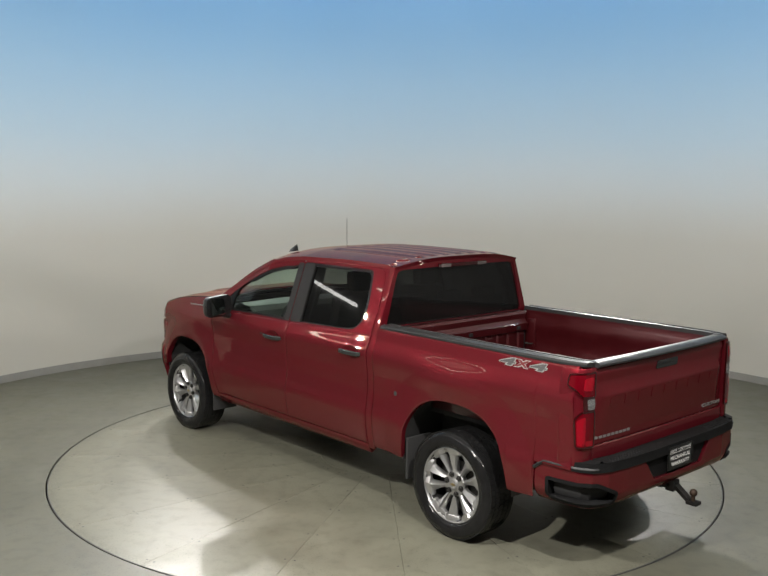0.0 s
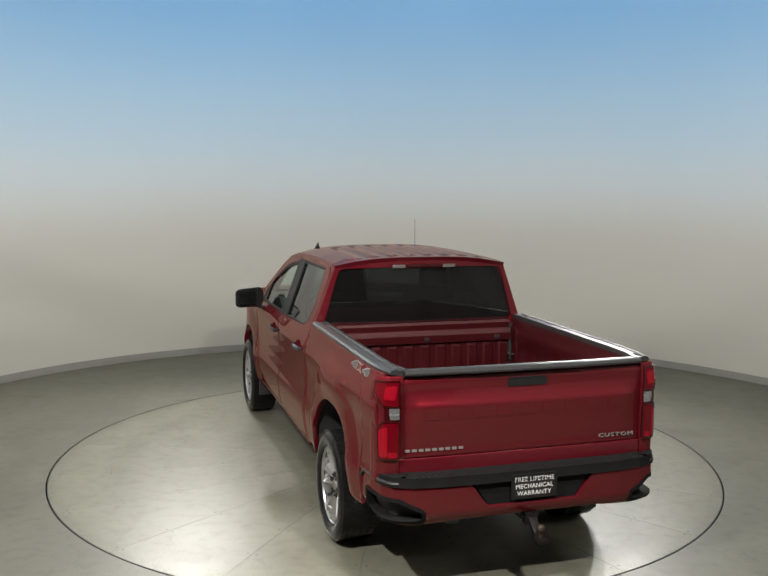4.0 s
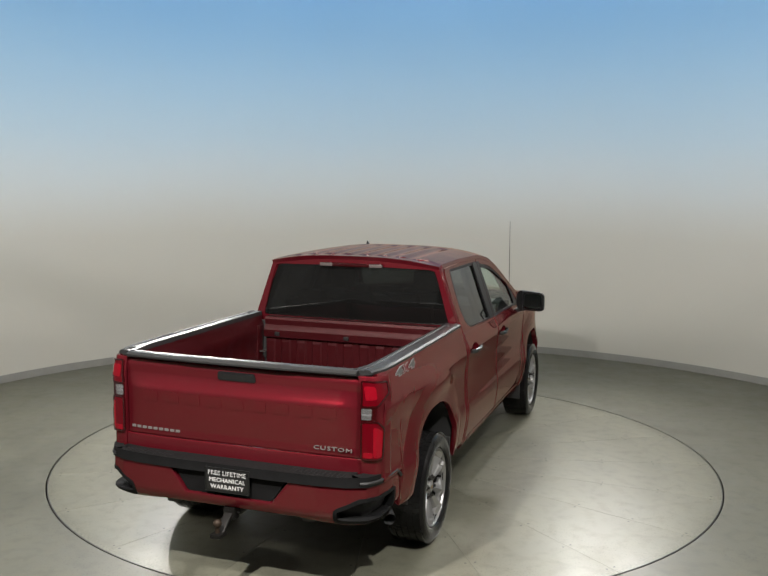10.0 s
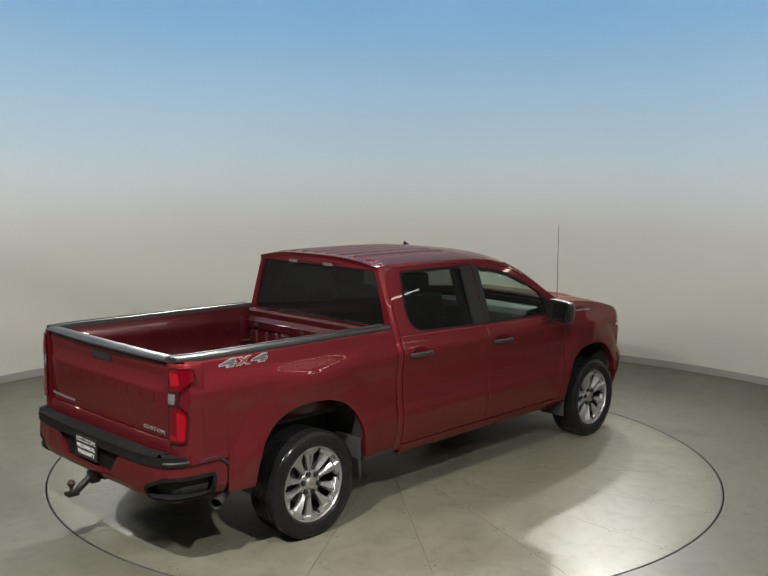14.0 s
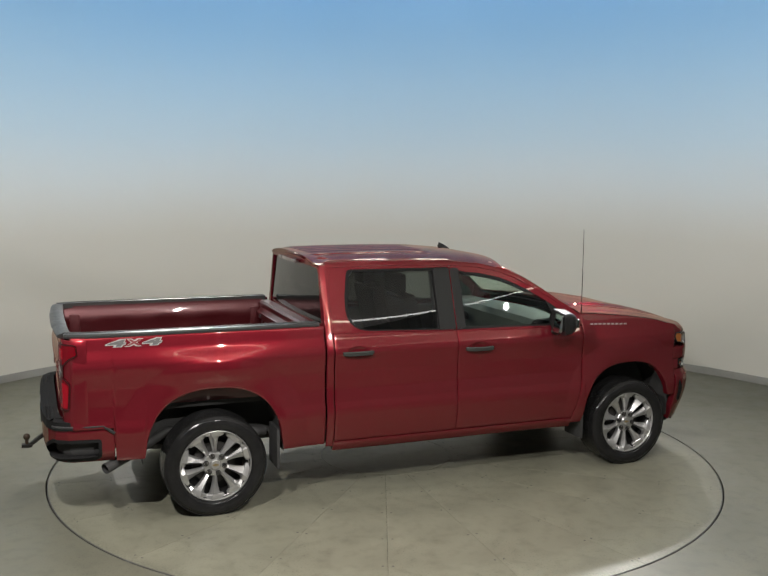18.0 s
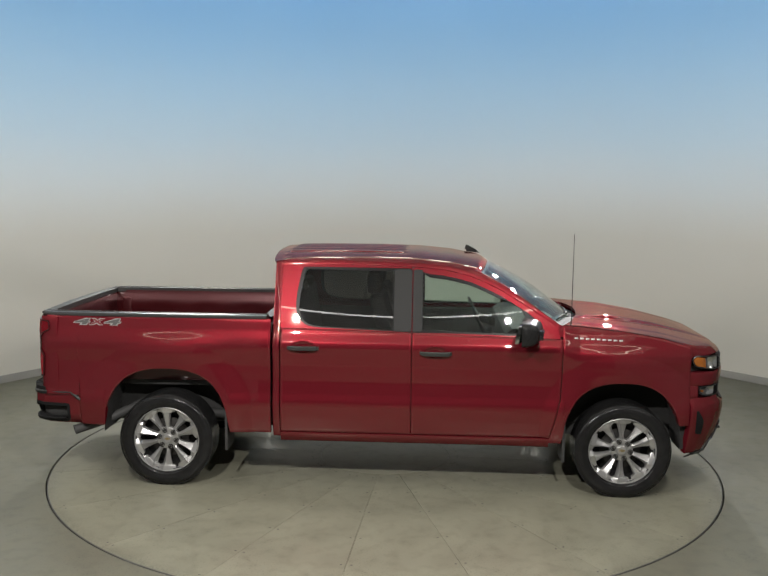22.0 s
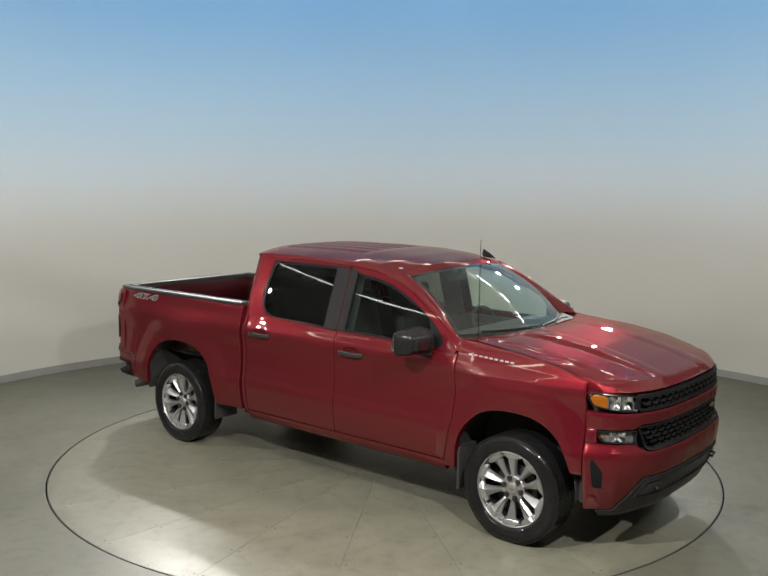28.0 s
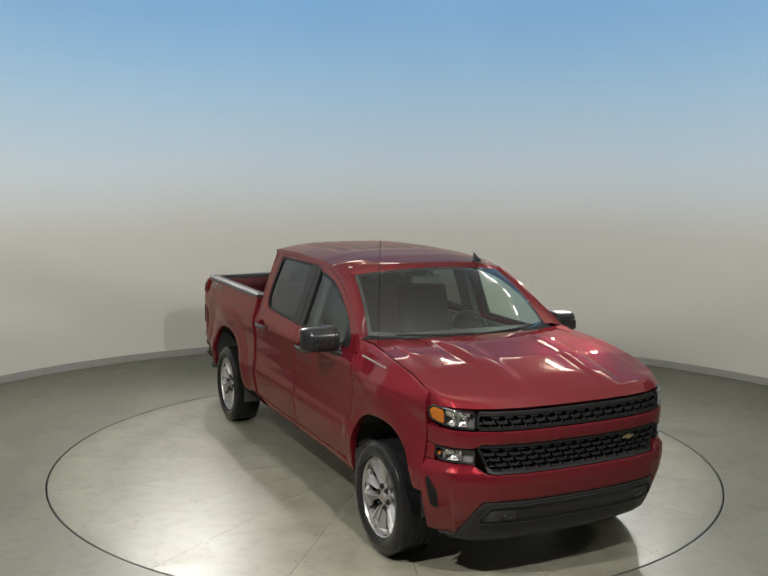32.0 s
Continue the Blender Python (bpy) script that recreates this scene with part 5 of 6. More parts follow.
        for nm, o, lab in (("brake_lens", up, "glossy red upper lens"), ("tail_lens", lowl, "glossy red lower lens")):
            o = resample(o, 48)
            lens = part(nm, plate(Gl, o, 0.02, 0.003), M_LENS, body, lab)
            part("lens_rim", ring_plate(Gl, grow(o, 0.005), grow(o, -0.006), 0.01, n=64, rise=0.006), M_LENSDARK, lens, "dark red lens edge")
        part("lens_core", plate(Gl, resample(rounded([(0.030, 1.262), (0.100, 1.268), (0.100, 1.345), (0.030, 1.350)], 0.012, 2), 28), 0.01, 0.0045), M_LENSCORE, body, "brighter red reflector")
        part("lens_core", plate(Gl, resample(rounded([(0.078, 0.915), (0.130, 0.915), (0.138, 1.075), (0.092, 1.100), (0.078, 1.100)], 0.010, 2), 28), 0.01, 0.0045), M_LENSCORE, body, "brighter red reflector")
        part("lens_core", plate(Gl, resample(rounded([(0.018, 0.912), (0.075, 0.912), (0.075, 0.945), (0.018, 0.945)], 0.008, 2), 28), 0.01, 0.0045), M_LENSCORE, body, "brighter red reflector")
        part("lens_gap", plate(Gl, resample(rounded([(0.004, 1.128), (0.095, 1.128), (0.100, 1.226), (0.004, 1.226)], 0.01, 2), 30), 0.02, 0.0015), M_LENSDARK, body)
        rv = part("reverse_lens", plate(Gl, resample(rounded([(0.006, 1.144), (0.064, 1.144), (0.070, 1.212), (0.006, 1.212)], 0.006, 2), 30), 0.02, 0.005), M_CLEAR, body, "clear reversing lens")
        part("lens_band", plate(Gl, resample(rounded([(0.008, 1.168), (0.066, 1.168), (0.068, 1.180), (0.008, 1.180)], 0.004, 2), 24), 0.01, 0.0075), M_LAMPBODY, rv)


def build_rear_bumper(t):
    PLAN = [(-3.085, 0.0), (-3.085, 0.35), (-3.075, 0.60), (-3.05, 0.78), (-3.00, 0.885), (-2.92, 0.935), (-2.78, 0.955), (-2.60, 0.962)]
    D = [0.0]
    for a, b in zip(PLAN, PLAN[1:]):
        D.append(D[-1] + math.dist(a, b))
    Lb = D[-1]

    def Gb(s, z, lift):
        a = min(abs(s), Lb)
        f = lambda v, i: float(np.interp(v, D, [p[i] for p in PLAN]))
        n = Vector((-(f(a + 0.02, 1) - f(max(0, a - 0.02), 1)), f(a + 0.02, 0) - f(max(0, a - 0.02), 0), 0)).normalized()
        drop = -0.05 * max(0.0, (0.60 - z) / 0.1) ** 2 - 0.02 * max(0.0, (z - 0.76) / 0.06)
        return Vector((f(a, 0) + n.x * (lift + drop), math.copysign(1, s) * (f(a, 1) + n.y * (lift + drop)), z))
    out = lambda p: Vector((-1, p.y, 0))
    F = lambda s, z: Gb(s, z, 0)
    rb = None
    topz = lambda s: 0.758 if abs(s) > 0.42 else 0.758 - 0.155 * min(1.0, (0.42 - abs(s)) / 0.12)
    rb_mesh = panel(F, -Lb, Lb, lambda s: 0.525 - 0.035 * max(0.0, min(1.0, (abs(s) - 0.45) / 0.3)), topz, 220, 24, out, depth=0.05)
    holes = [rounded([(sg * a, b) for a, b in ((0.70, 0.512), (Lb - 0.13, 0.512), (Lb - 0.095, 0.535), (Lb - 0.095, 0.668), (0.86, 0.672), (0.70, 0.600))], 0.018, 3) for sg in (-1, 1)]

    def inside(p, poly):
        hit = False
        for k in range(len(poly)):
            (xa, ya), (xb, yb) = poly[k - 1], poly[k]
            if (ya > p[1]) != (yb > p[1]) and p[0] < (xb - xa) * (p[1] - ya) / (yb - ya) + xa:
                hit = not hit
        return hit
    table = [(k * Lb / 400, Gb(k * Lb / 400, 0.65, 0)) for k in range(401)]
    along = lambda co: math.copysign(min(table, key=lambda a: (a[1].x - co.x) ** 2 + (a[1].y - abs(co.y)) ** 2)[0], co.y)
    near = [f for f in rb_mesh.faces if abs(f.calc_center_median().y) > 0.6 and 0.5 < f.calc_center_median().z < 0.69]
    seen = {v: along(v.co) for v in {v for f in near for v in f.verts}}
    gone = [f for f in near if any(all(inside((seen[v], v.co.z), h) for v in f.verts) for h in holes)]
    bmesh.ops.delete(rb_mesh, geom=gone, context="FACES")
    rb = part("rear_bumper", rb_mesh, M_PAINT, t, "red painted rear bumper")
    # step pad on top
    bm = bmesh.new()
    rows = []
    for k in range(61):
        s = (k / 60 * 2 - 1) * Lb * 0.93
        o = Gb(s, 0.765, 0.006)
        i = Vector((max(o.x + 0.10, -2.975) if abs(o.y) < 0.84 else o.x + 0.02, o.y * (1.0 if abs(o.y) < 0.84 else 0.93), 0.815))
        rows.append([bm.verts.new(p) for p in (Gb(s, 0.748, 0.010), Gb(s, 0.782, 0.012), Vector((o.x, o.y, 0.808)), i, i - Vector((0, 0, 0.1)))])
    for p, q in zip(rows, rows[1:]):
        for k in range(4):
            bm.faces.new((p[k], q[k], q[k + 1], p[k + 1]))
    bmesh.ops.recalc_face_normals(bm, faces=bm.faces[:])
    pad = part("step_pad", bm, M_PAD, rb, "black textured step pad")
    bm = bmesh.new()
    for sg in (-1, 1):
        for i in range(12):
            for j in range(3):
                c = Vector((-3.055 + 0.024 * j, sg * (0.42 + 0.03 * i), 0.812))
                r = bmesh.ops.create_cone(bm, cap_ends=True, segments=6, radius1=0.009, radius2=0.005, depth=0.008, matrix=Matrix.Translation(c))
    tagged(part("tread_stud", bm, M_GRILLE, pad), kind="stuff")
    # recess for the plate
    rec = part("plate_recess", plate(Gb, resample(rounded([(-0.40, 0.76), (-0.29, 0.602), (0.29, 0.602), (0.40, 0.76)], 0.015, 2), 60), 0.02, -0.022), M_PAD, rb, "black plate recess")
    bm = bmesh.new()
    box(bm, -3.092, -3.084, -0.155, 0.155, 0.628, 0.785, 0.003)
    pl = part("plate", bm, M_PLATE, rb, "black dealer plate with white lettering")
    bm = bmesh.new()
    for a in ((-0.153, 0.153, 0.630, 0.635), (-0.153, 0.153, 0.778, 0.783), (-0.153, -0.148, 0.635, 0.778), (0.148, 0.153, 0.635, 0.778)):
        box(bm, -3.095, -3.091, *a)
    part("plate_frame", bm, M_GLOSSBLACK, pl)
    for txt, z, w in (("FREE LIFETIME", 0.750, 0.262), ("MECHANICAL", 0.706, 0.25), ("WARRANTY", 0.663, 0.23)):
        m = Matrix(((0, 0, -1, -3.093), (-1, 0, 0, 0), (0, 1, 0, z), (0, 0, 0, 1)))
        part("plate_line", words(txt, 0.027, 0.003, m, 1.05, w), M_PLATETEXT, pl, "white block lettering")
    for sg in (-1, 1):
        # corner steps: dark openings with a ledge
        o = resample(holes[0 if sg < 0 else 1], 80)
        part("corner_step", ring_plate(Gb, grow(o, 0.006), grow(o, -0.018), 0.075, n=110, rise=0.004), M_PAD, rb, "black corner step")
        part("step_opening", plate(Gb, grow(o, 0.004), 0.01, -0.06), M_GAP, rb)
        bm = bmesh.new()
        rows = []
        for k in range(17):
            sv = sg * (0.72 + (Lb - 0.13 - 0.72) * k / 16)
            e = 0.02 * math.sin(math.pi * k / 16) ** 0.5
            rows.append([bm.verts.new(p) for p in (Gb(sv, 0.545, -0.06), Gb(sv, 0.548, -0.002), Gb(sv, 0.540, e), Gb(sv, 0.515, e), Gb(sv, 0.500, -0.004))])
        for p, q in zip(rows, rows[1:]):
            for k in range(4):
                bm.faces.new((p[k], q[k], q[k + 1], p[k + 1]))
        bmesh.ops.recalc_face_normals(bm, faces=bm.faces[:])
        part("step_lip", bm, M_PAD, rb)
        # black edge strip over the red end
        bm = bmesh.new()
        pts = [Gb(sg * (0.86 + (Lb - 0.86) * k / 12), 0.768 if k < 11 else 0.74 - 0.03 * (k - 11), 0.006) for k in range(13)]
        tube(bm, pts, 0.012, 6)
        part("edge_strip", bm, M_BLACK, rb)
    # hitch with ball
    bm = bmesh.new()
    box(bm, -2.98, -2.55, -0.036, 0.036, 0.455, 0.525, 0.006)
    tube(bm, [(-2.75, -0.55, 0.50), (-2.75, 0.55, 0.50)], 0.035, 10)
    part("receiver", bm, M_UNDER, t, "black tow receiver")
    h = part("tow_hitch", hitch_mesh(), M_HITCH, t, "dark drop hitch bar")
    bm = bmesh.new()
    bmesh.ops.create_uvsphere(bm, u_segments=16, v_segments=10, radius=0.027, matrix=Matrix.Translation((-3.205, 0.005, 0.475)))
    tube(bm, [(-3.205, 0.005, 0.385), (-3.205, 0.005, 0.46)], 0.014, 10)
    part("hitch_ball", bm, M_RUST, h, "rusty hitch ball")


def hitch_mesh():
    bm = bmesh.new()
    box(bm, -3.08, -2.95, -0.027, 0.027, 0.462, 0.516, 0.005)
    box(bm, -3.075, -3.01, -0.038, 0.038, 0.45, 0.528, 0.006)
    box(bm, -0.09, 0.09, -0.028, 0.028, -0.014, 0.014, 0.005, Matrix.Translation((-3.125, 0.0, 0.450)) @ Matrix.Rotation(radians(-36), 4, "Y"))
    box(bm, -3.245, -3.165, -0.036, 0.036, 0.392, 0.418, 0.006)
    tube(bm, [(-3.03, -0.06, 0.49), (-3.03, 0.06, 0.49)], 0.008, 8)
    return bm


def build_wheel(t, x, sg, rim_mesh_store={}):
    w = new("wheel")
    w.parent = t
    w.matrix_basis = Matrix.Translation((x + (0.012 if x > 0 else 0.004), sg * 0.868, 0.386 if x > 0 else 0.389)) @ (Matrix.Rotation(0 if sg > 0 else math.pi, 4, "Z"))
    tagged(w, "black tyre on a silver ten-spoke alloy wheel")
    if rim_mesh_store:
        for name, me, lab in rim_mesh_store["parts"]:
            ob = new(name, me)
            ob.parent = w
            tagged(ob, lab)
        return w
    made = []
    def keep(ob):
        made.append((ob.name.split(".")[0], ob.data, ob.get("label", "")))
    # tyre: sidewall ribs and blocks on the tread
    bm = bmesh.new()
    prof = [(0.270, -0.10), (0.285, -0.128), (0.33, -0.138), (0.37, -0.134), (0.395, -0.122), (0.403, -0.105), (0.405, -0.06), (0.405, 0.06), (0.403, 0.105), (0.395, 0.122),
            (0.372, 0.134), (0.366, 0.1365), (0.355, 0.1365), (0.350, 0.139), (0.318, 0.139), (0.314, 0.1365), (0.300, 0.136), (0.288, 0.130), (0.278, 0.118), (0.270, 0.10)]
    lathe(bm, [(0.27 + (r - 0.27) * 0.872, h) for r, h in prof], 72)
    bmesh.ops.recalc_face_normals(bm, faces=bm.faces[:])
    keep(part("tyre", bm, M_RUBBER, w, "black all-terrain tyre", 50))
    bm = bmesh.new()
    for k in range(60):
        a = 2 * math.pi * k / 60
        for j, y in enumerate((-0.095, -0.047, 0.0, 0.047, 0.095)):
            aa = a + (0.5 if j % 2 else 0) * 2 * math.pi / 60
            m = Matrix.Rotation(-aa, 4, "Y") @ Matrix.Translation((0.3862, y, 0))
            for v in bmesh.ops.create_cube(bm, size=1.0)["verts"]:
                v.co = m @ Vector((v.co.x * 0.010, v.co.y * 0.042, v.co.z * 0.0385))
    ob = part("tread", bm, M_RUBBER, w)
    tagged(ob, kind="stuff")
    keep(ob)
    # barrel and dark back
    bm = bmesh.new()
    lathe(bm, [(0.262, 0.10), (0.250, 0.085), (0.244, 0.02), (0.240, -0.08)], 48)
    r = lathe(bm, [(0.235, -0.03), (0.02, -0.03)], 48)
    part_ob = part("rim_barrel", bm, M_ALLOYDARK, w)
    keep(part_ob)
    bm = bmesh.new()
    lathe(bm, [(0.165, -0.005), (0.165, 0.010), (0.06, 0.015)], 36)
    keep(part("brake_disc", bm, M_AXLE, w, "grey brake disc"))
    # rim lip
    bm = bmesh.new()
    lathe(bm, [(0.250, 0.060), (0.253, 0.090), (0.262, 0.098), (0.264, 0.112), (0.269, 0.118), (0.274, 0.116), (0.274, 0.105)], 60)
    bmesh.ops.recalc_face_normals(bm, faces=bm.faces[:])
    keep(part("rim_lip", bm, M_ALLOY, w, "", 40))
    # ten faceted spokes, each a wide ridge that splits towards the rim
    for k in range(10):
        bm = bmesh.new()
        a0 = 2 * math.pi * (k + 0.5) / 10
        rows = []
        for r, hw, yt, cut in ((0.082, 0.019, 0.074, 0.002), (0.105, 0.0155, 0.085, 0.008), (0.135, 0.0190, 0.094, 0.017), (0.17, 0.0262, 0.102, 0.024), (0.203, 0.0345, 0.108, 0.027),
                               (0.222, 0.0405, 0.110, 0.026), (0.2255, 0.0640, 0.111, 0.021), (0.232, 0.0720, 0.112, 0.018), (0.246, 0.0765, 0.113, 0.014), (0.262, 0.0815, 0.114, 0.009)):
            pts = []
            side = 1 if k % 2 else -1
            for f, d in ((-1.0, -0.050), (-1.0, -0.010 - cut), (-0.45, -0.006 - 0.5 * cut), (0.30 * side, 0.0), (0.72, -0.008 - 0.4 * cut), (1.0, -0.012 - cut), (1.0, -0.050)):
                t_ = f * hw
                c, s = math.cos(a0), math.sin(a0)
                q = t_ + 0.009 * side * ((r - 0.08) / 0.17)
                pts.append(bm.verts.new((r * c - q * s, yt + d, r * s + q * c)))
            rows.append(pts)
        for p, q in zip(rows, rows[1:]):
            for m in range(6):
                bm.faces.new((p[m], p[m + 1], q[m + 1], q[m]))
        bmesh.ops.recalc_face_normals(bm, faces=bm.faces[:])
        keep(part("spoke", bm, M_ALLOY, w, "", 12))
    bm = bmesh.new()
    r = lathe(bm, [(0.094, 0.03), (0.094, 0.066), (0.086, 0.074), (0.066, 0.074), (0.046, 0.077), (0.040, 0.084)], 36)
    bm.faces.new(r[-1])
    bmesh.ops.recalc_face_normals(bm, faces=bm.faces[:])
    keep(part("hub", bm, M_ALLOY, w))
    bm = bmesh.new()
    r = lathe(bm, [(0.037, 0.082), (0.036, 0.089), (0.033, 0.091)], 28)
    bm.faces.new(r[-1])
    keep(part("centre_cap", bm, M_BADGE, w, "silver centre cap"))
    bm = bmesh.new()
    box(bm, -0.022, 0.022, 0.0905, 0.093, -0.006, 0.006, 0.001)
    box(bm, -0.008, 0.008, 0.0905, 0.0935, -0.011, 0.011, 0.001)
    keep(part("cap_badge", bm, M_GOLD, w, "small gold cap badge"))
    for k in range(6):
        a = 2 * math.pi * k / 6 + 0.2
        bm = bmesh.new()
        lathe(bm, [(0.021, 0.0), (0.021, 0.008), (0.017, 0.008), (0.016, -0.004), (0.0005, -0.004)], 14)
        bmesh.ops.transform(bm, matrix=Matrix.Translation((0.072 * math.cos(a), 0.0745, 0.072 * math.sin(a))), verts=bm.verts[:])
        keep(part("lug_pocket", bm, M_ALLOYDARK, w))
        bm = bmesh.new()
        bmesh.ops.create_cone(bm, cap_ends=True, segments=6, radius1=0.0125, radius2=0.010, depth=0.03, matrix=Matrix.Translation((0.072 * math.cos(a), 0.082, 0.072 * math.sin(a))) @ Matrix.Rotation(radians(-90), 4, "X"))
        keep(part("lug_nut", bm, M_AXLE, w, "dark lug nut"))
    rim_mesh_store["parts"] = made
    return w


def build_mirror(t, sg):
    # wedge arm from the door
    bm = bmesh.new()
    rows = []
    for k in range(7):
        q = k / 6
        y, z, hx, hz = 0.925 + 0.16 * q, 1.262 + 0.055 * q, 0.060 - 0.012 * q, 0.030 - 0.004 * q
        rows.append([bm.verts.new((1.085 - 0.02 * q + hx * math.cos(a) , sg * y, z + hz * math.sin(a))) for a in [2 * math.pi * m / 12 for m in range(12)]])
    for p, q in zip(rows, rows[1:]):
        for k in range(12):
            bm.faces.new((p[k], p[(k + 1) % 12], q[(k + 1) % 12], q[k]))
    bm.faces.new(rows[0])
    bm.faces.new(rows[-1])
    bmesh.ops.recalc_face_normals(bm, faces=bm.faces[:])
    arm = part("mirror_arm", bm, M_BLACK, t, "black mirror arm")
    arm.data.transform(Matrix.Translation((0.03, 0, -0.015)))

    def shell(y0, y1, n, grow_=0.0):
        """Rounded loft along y: a deep bowl whose open side carries the glass."""
        bm = bmesh.new()
        rows = []
        for k in range(n + 1):
            q = k / n
            y = y0 + (y1 - y0) * q
            u = (y - 1.0) / 0.265
            pinch = 1 - 0.55 * max(0.0, (u - 0.82) / 0.18) ** 2 - 0.45 * max(0.0, (0.10 - u) / 0.10) ** 2
            zc, hz = 1.405 - 0.012 * u, (0.098 - 0.006 * u) * (0.55 + 0.45 * pinch)
            xb, dx = 1.005 - 0.03 * u, (0.165 - 0.045 * u * u) * pinch
            ring = []
            for a, b in ((0.0, -1.0), (0.30, -1.0), (0.66, -0.90), (0.92, -0.62), (1.0, -0.2), (0.985, 0.35), (0.90, 0.72), (0.66, 0.93), (0.30, 1.0), (0.0, 1.0)):
                ring.append(bm.verts.new((xb + dx * a + grow_, sg * y, zc + hz * b)))
            rows.append(ring)
        for p, q in zip(rows, rows[1:]):
            for k in range(9):
                bm.faces.new((p[k], p[k + 1], q[k + 1], q[k]))
            bm.faces.new((p[9], p[0], q[0], q[9]))
        bm.faces.new(rows[0])
        bm.faces.new(rows[-1])
        bmesh.ops.recalc_face_normals(bm, faces=bm.faces[:])
        return bm
    m = part("side_mirror", shell(1.052, 1.265, 14), M_MIRRORCAP, t, "black door mirror housing", 45)
    base = part("mirror_base", shell(0.985, 1.047, 8), M_MIRRORCAP, m, "", 45)
    bm = bmesh.new()
    box(bm, 1.10, 1.153, sg * 1.075 if sg > 0 else sg * 1.205, sg * 1.205 if sg > 0 else sg * 1.075, 1.352, 1.432, 0.012)
    cap = part("mirror_cap", bm, M_GLOSSBLACK, m, "inset cap of the mirror")
    o = rounded([(1.068, 1.325), (1.240, 1.325), (1.240, 1.475), (1.068, 1.475)], 0.025, 3)
    face = part("mirror_face", plate(lambda a, b, l: Vector((0.968 - l - 0.28 * (a - 1.15) + 0.20 * (b - 1.40), sg * a, b)), o, 0.03, 0.004), M_MIRROR, m, "silvered mirror glass")
    for ob in (m, base, cap, face):
        ob.data.transform(Matrix.Translation((0.045, -sg * 0.025, -0.035)))


def build_interior(t):
    for sg in (-1, 1):
        for x, z, name in ((0.10, 0.0, "front_seat"),):
            bm = bmesh.new()
            y = sg * 0.40
            box(bm, x - 0.10, x + 0.45, y - 0.26, y + 0.26, 0.80, 1.00, 0.06)
            box(bm, -0.07, 0.07, -0.25, 0.25, -0.05, 0.62, 0.06, Matrix.Translation((x - 0.10, y, 0.98)) @ Matrix.Rotation(radians(-14), 4, "Y"))
            s = part(name, bm, M_SEAT, t, "dark cloth front seat")
            bm = bmesh.new()
            box(bm, x - 0.34, x - 0.22, y - 0.13, y + 0.13, 1.58, 1.76, 0.045)
            tube(bm, [(x - 0.26, y - 0.06, 1.50), (x - 0.28, y - 0.06, 1.62)], 0.008, 6)
            tube(bm, [(x - 0.26, y + 0.06, 1.50), (x - 0.28, y + 0.06, 1.62)], 0.008, 6)
            part("headrest", bm, M_SEAT, s)
    bm = bmesh.new()
    box(bm, -0.90, -0.42, -0.66, 0.66, 0.82, 1.02, 0.06)
    box(bm, -0.06, 0.06, -0.66, 0.66, -0.05, 0.58, 0.05, Matrix.Translation((-0.80, 0, 0.98)) @ Matrix.Rotation(radians(-8), 4, "Y"))
    rs = part("rear_bench", bm, M_SEAT, t, "dark cloth rear bench")
    for y in (-0.42, 0.0, 0.42):
        bm = bmesh.new()
        box(bm, -0.92, -0.83, y - 0.12, y + 0.12, 1.50, 1.63, 0.04)
        part("headrest", bm, M_SEAT, rs)
    bm = bmesh.new()
    rows = []
    for k in range(13):
        y = -0.80 + 1.60 * k / 12
        xo = 1.42 - 0.2 * (y / 0.8) ** 2
        rows.append([bm.verts.new(p) for p in ((xo, y, 1.33), (1.15, y, 1.36), (0.98, y, 1.345), (0.93, y, 1.30), (0.92, y, 1.10), (1.0, y, 0.80))])
    for p, q in zip(rows, rows[1:]):
        for k in range(5):
            bm.faces.new((p[k], q[k], q[k + 1], p[k + 1]))
    bmesh.ops.recalc_face_normals(bm, faces=bm.faces[:])
    part("dashboard", bm, M_DASH, t, "dark grey dashboard")
    bm = bmesh.new()
    pts = [Vector((0.75, 0.40, 1.27)) + Matrix.Rotation(radians(-25), 3, "Y") @ Vector((0, 0.185 * math.cos(a), 0.185 * math.sin(a))) for a in [2 * math.pi * k / 28 for k in range(29)]]
    tube(bm, pts, 0.015, 8, False)
    for a in (0.2, math.pi - 0.2, -math.pi / 2):
        tube(bm, [Vector((0.76, 0.40, 1.265)), Vector((0.75, 0.40, 1.27)) + Matrix.Rotation(radians(-25), 3, "Y") @ Vector((0, 0.18 * math.cos(a), 0.18 * math.sin(a)))], 0.018, 6)
    tube(bm, [(0.76, 0.40, 1.265), (1.0, 0.40, 1.18)], 0.04, 10)
    part("steering_wheel", bm, M_BLACK, t, "dark steering wheel")
    bm = bmesh.new()
    box(bm, 0.66, 0.70, -0.13, 0.13, 1.70, 1.77, 0.015)
    tube(bm, [(0.70, 0, 1.75), (0.78, 0, 1.83)], 0.012, 6)
    part("inner_mirror", bm, M_DASH, t, "dark inside mirror")
    bm = bmesh.new()
    box(bm, -1.02, 1.30, -0.84, 0.84, 0.70, 0.74)
    for sg in (-1, 1):
        box(bm, -0.95, 1.40, sg * 0.86 - 0.02, sg * 0.86 + 0.02, 0.46, 1.28, 0.01)
    part("cabin_lining", bm, M_DASH, t, "dark door and floor lining")
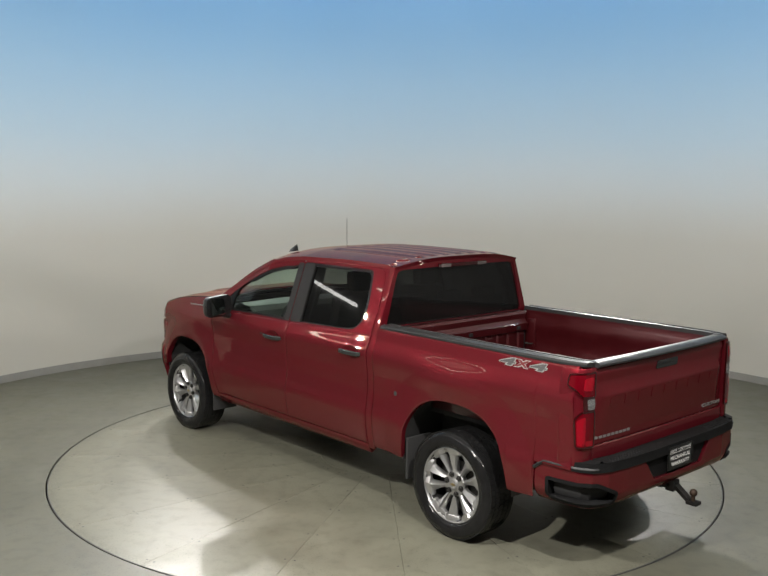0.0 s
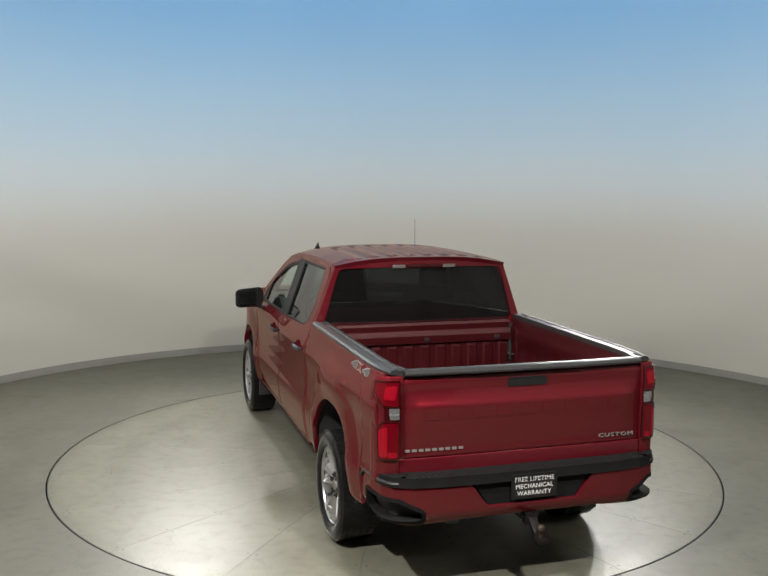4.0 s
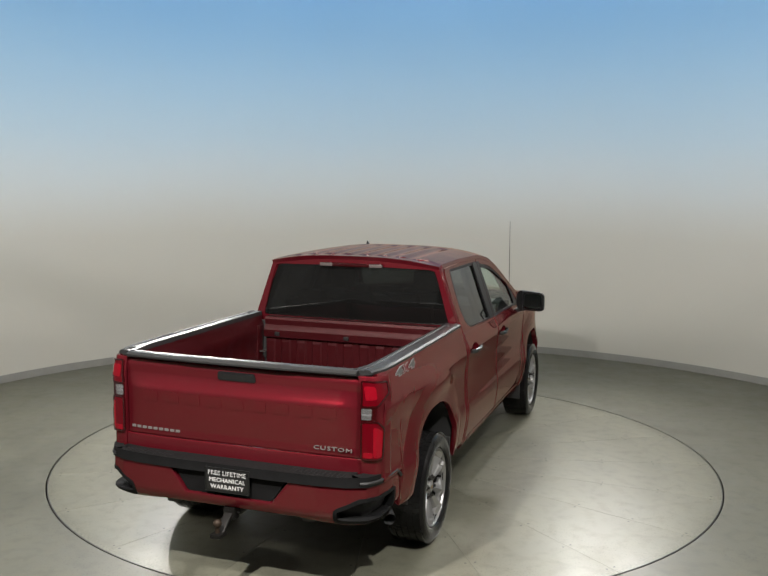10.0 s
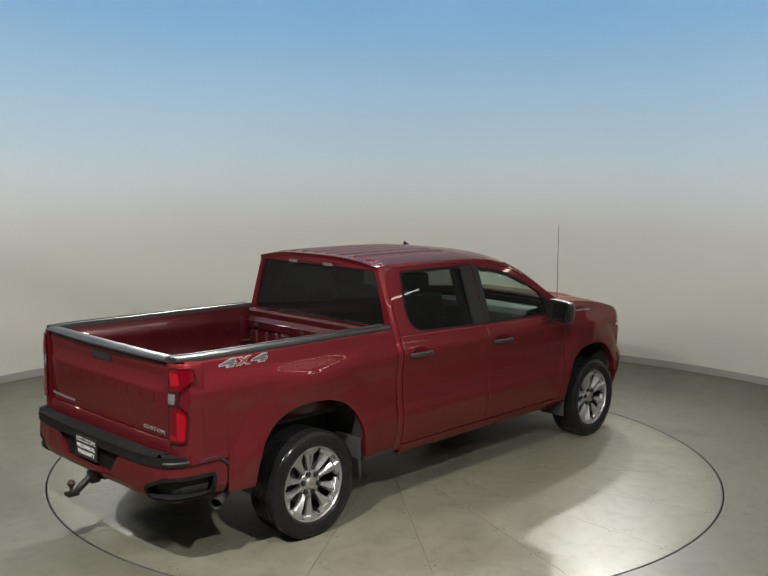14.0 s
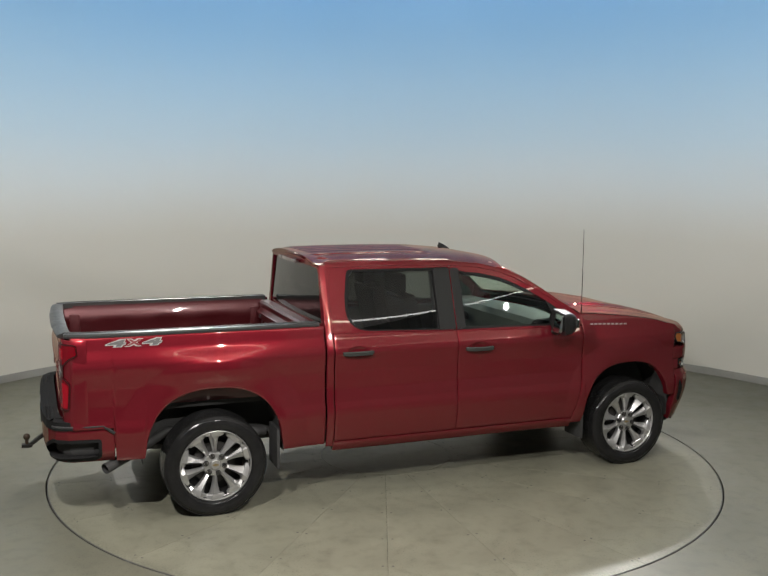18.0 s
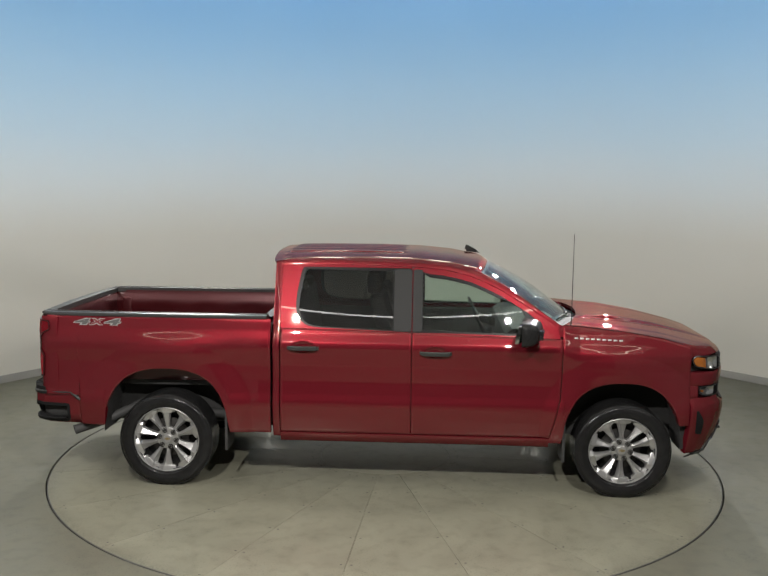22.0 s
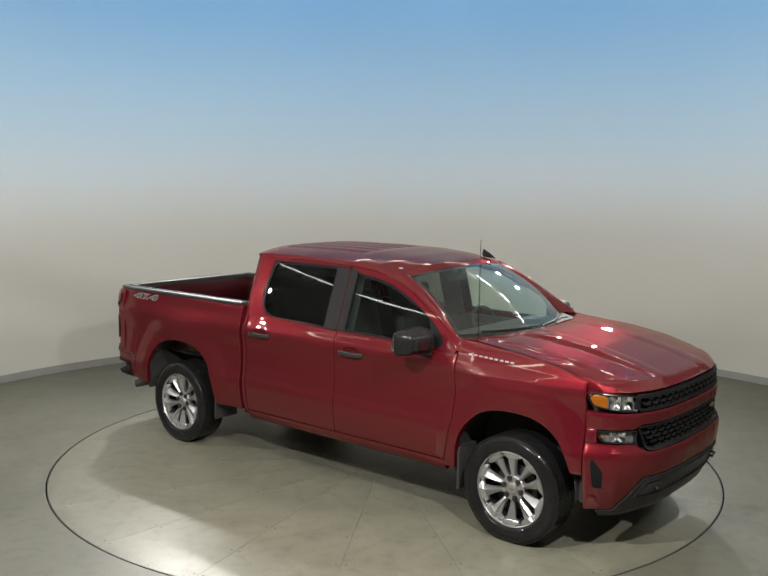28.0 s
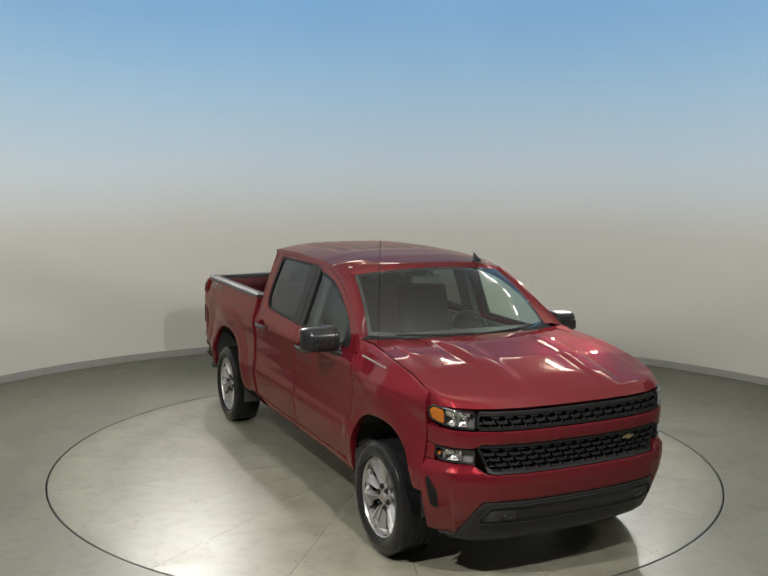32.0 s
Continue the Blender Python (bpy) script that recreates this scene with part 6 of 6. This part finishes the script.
    for sg in (-1, 1):
        bm = bmesh.new()
        box(bm, 0.02, 0.22, sg * 0.775 - 0.03, sg * 0.775 + 0.03, 1.28, 1.84, 0.02, Matrix.Translation((0, 0, 0)))
        for v in bm.verts:
            v.co.y -= sg * 0.33 * (v.co.z - 1.4)
        part("pillar_lining", bm, M_DASH, t)


def build_underbody(t):
    bm = bmesh.new()
    for sg in (-1, 1):
        box(bm, -2.95, 2.55, sg * 0.48 - 0.045, sg * 0.48 + 0.045, 0.46, 0.60, 0.01)
    for x in (-2.6, -1.2, 0.0, 1.2, 2.2):
        box(bm, x - 0.05, x + 0.05, -0.48, 0.48, 0.48, 0.56, 0.01)
    part("chassis_frame", bm, M_AXLE, t, "dark steel ladder frame")
    bm = bmesh.new()
    box(bm, -1.0, 1.30, -0.86, 0.86, 0.44, 0.69, 0.02)
    box(bm, -2.88, -1.06, -0.74, 0.74, 0.80, 0.852, 0.01)
    box(bm, 1.40, 2.60, -0.58, 0.58, 0.50, 1.25, 0.05)
    box(bm, -1.065, -0.995, -0.88, 0.88, 0.50, 1.36, 0.01)
    for sg in (-1, 1):
        box(bm, 2.36, 2.46, sg * 0.74 - 0.13, sg * 0.74 + 0.13, 0.38, 0.66, 0.02)
    part("underbody_pan", bm, M_UNDER, t)
    for x in (-WB, WB):
        bm = bmesh.new()
        tube(bm, [(x, -0.74, 0.405), (x, 0.74, 0.405)], 0.045, 12)
        bmesh.ops.create_uvsphere(bm, u_segments=16, v_segments=10, radius=0.15, matrix=Matrix.Translation((x, 0.0, 0.405)))
        part("axle", bm, M_AXLE, t, "dark axle with differential")
    for sg in (-1, 1):
        bm = bmesh.new()
        pts = [(-WB + dx, sg * 0.58, 0.47 + 0.05 * (abs(dx) / 0.7) ** 2) for dx in (-0.7, -0.45, -0.2, 0, 0.2, 0.45, 0.7)]
        for o in (0.0, 0.014, 0.028):
            tube(bm, [(a, b, c - o) for a, b, c in pts], 0.012, 6)
        part("leaf_spring", bm, M_AXLE, t, "steel leaf spring pack")
    bm = bmesh.new()
    tube(bm, [(-1.4, -0.62, 0.52), (-2.2, -0.66, 0.60), (-2.40, -0.74, 0.51), (-2.52, -0.82, 0.475), (-2.67, -0.92, 0.435)], 0.040, 12, False)
    part("exhaust_pipe", bm, M_UNDER, t, "grey exhaust tail pipe")


def build_truck():
    t = thing("pickup_truck", "red crew-cab pickup truck with a short bed, parked on the turntable", "pickup truck")
    for sg in (-1, 1):
        build_side_panels(t, sg)
        build_mirror(t, sg)
    build_cab(t)
    build_front(t)
    build_bed(t)
    build_rear_bumper(t)
    for x in (WB, -WB):
        for sg in (1, -1):
            build_wheel(t, x, sg)
    build_interior(t)
    build_underbody(t)
    return t


TRUCK = build_truck()


# ---- what moves: the turntable and the truck on it turn at a steady rate ----
def motions():
    turn = lambda s: 132.03 - 6.132 * s
    times = [2 * k for k in range(17)]
    walk(TURNTABLE, [(s, pose(0, 0, 0, 0, 0, turn(s))) for s in times])
    walk(TRUCK, [(s, pose(0, 0, 0, 0, 0, turn(s)) @ pose(0.095, -0.0185, 0)) for s in times])


motions()
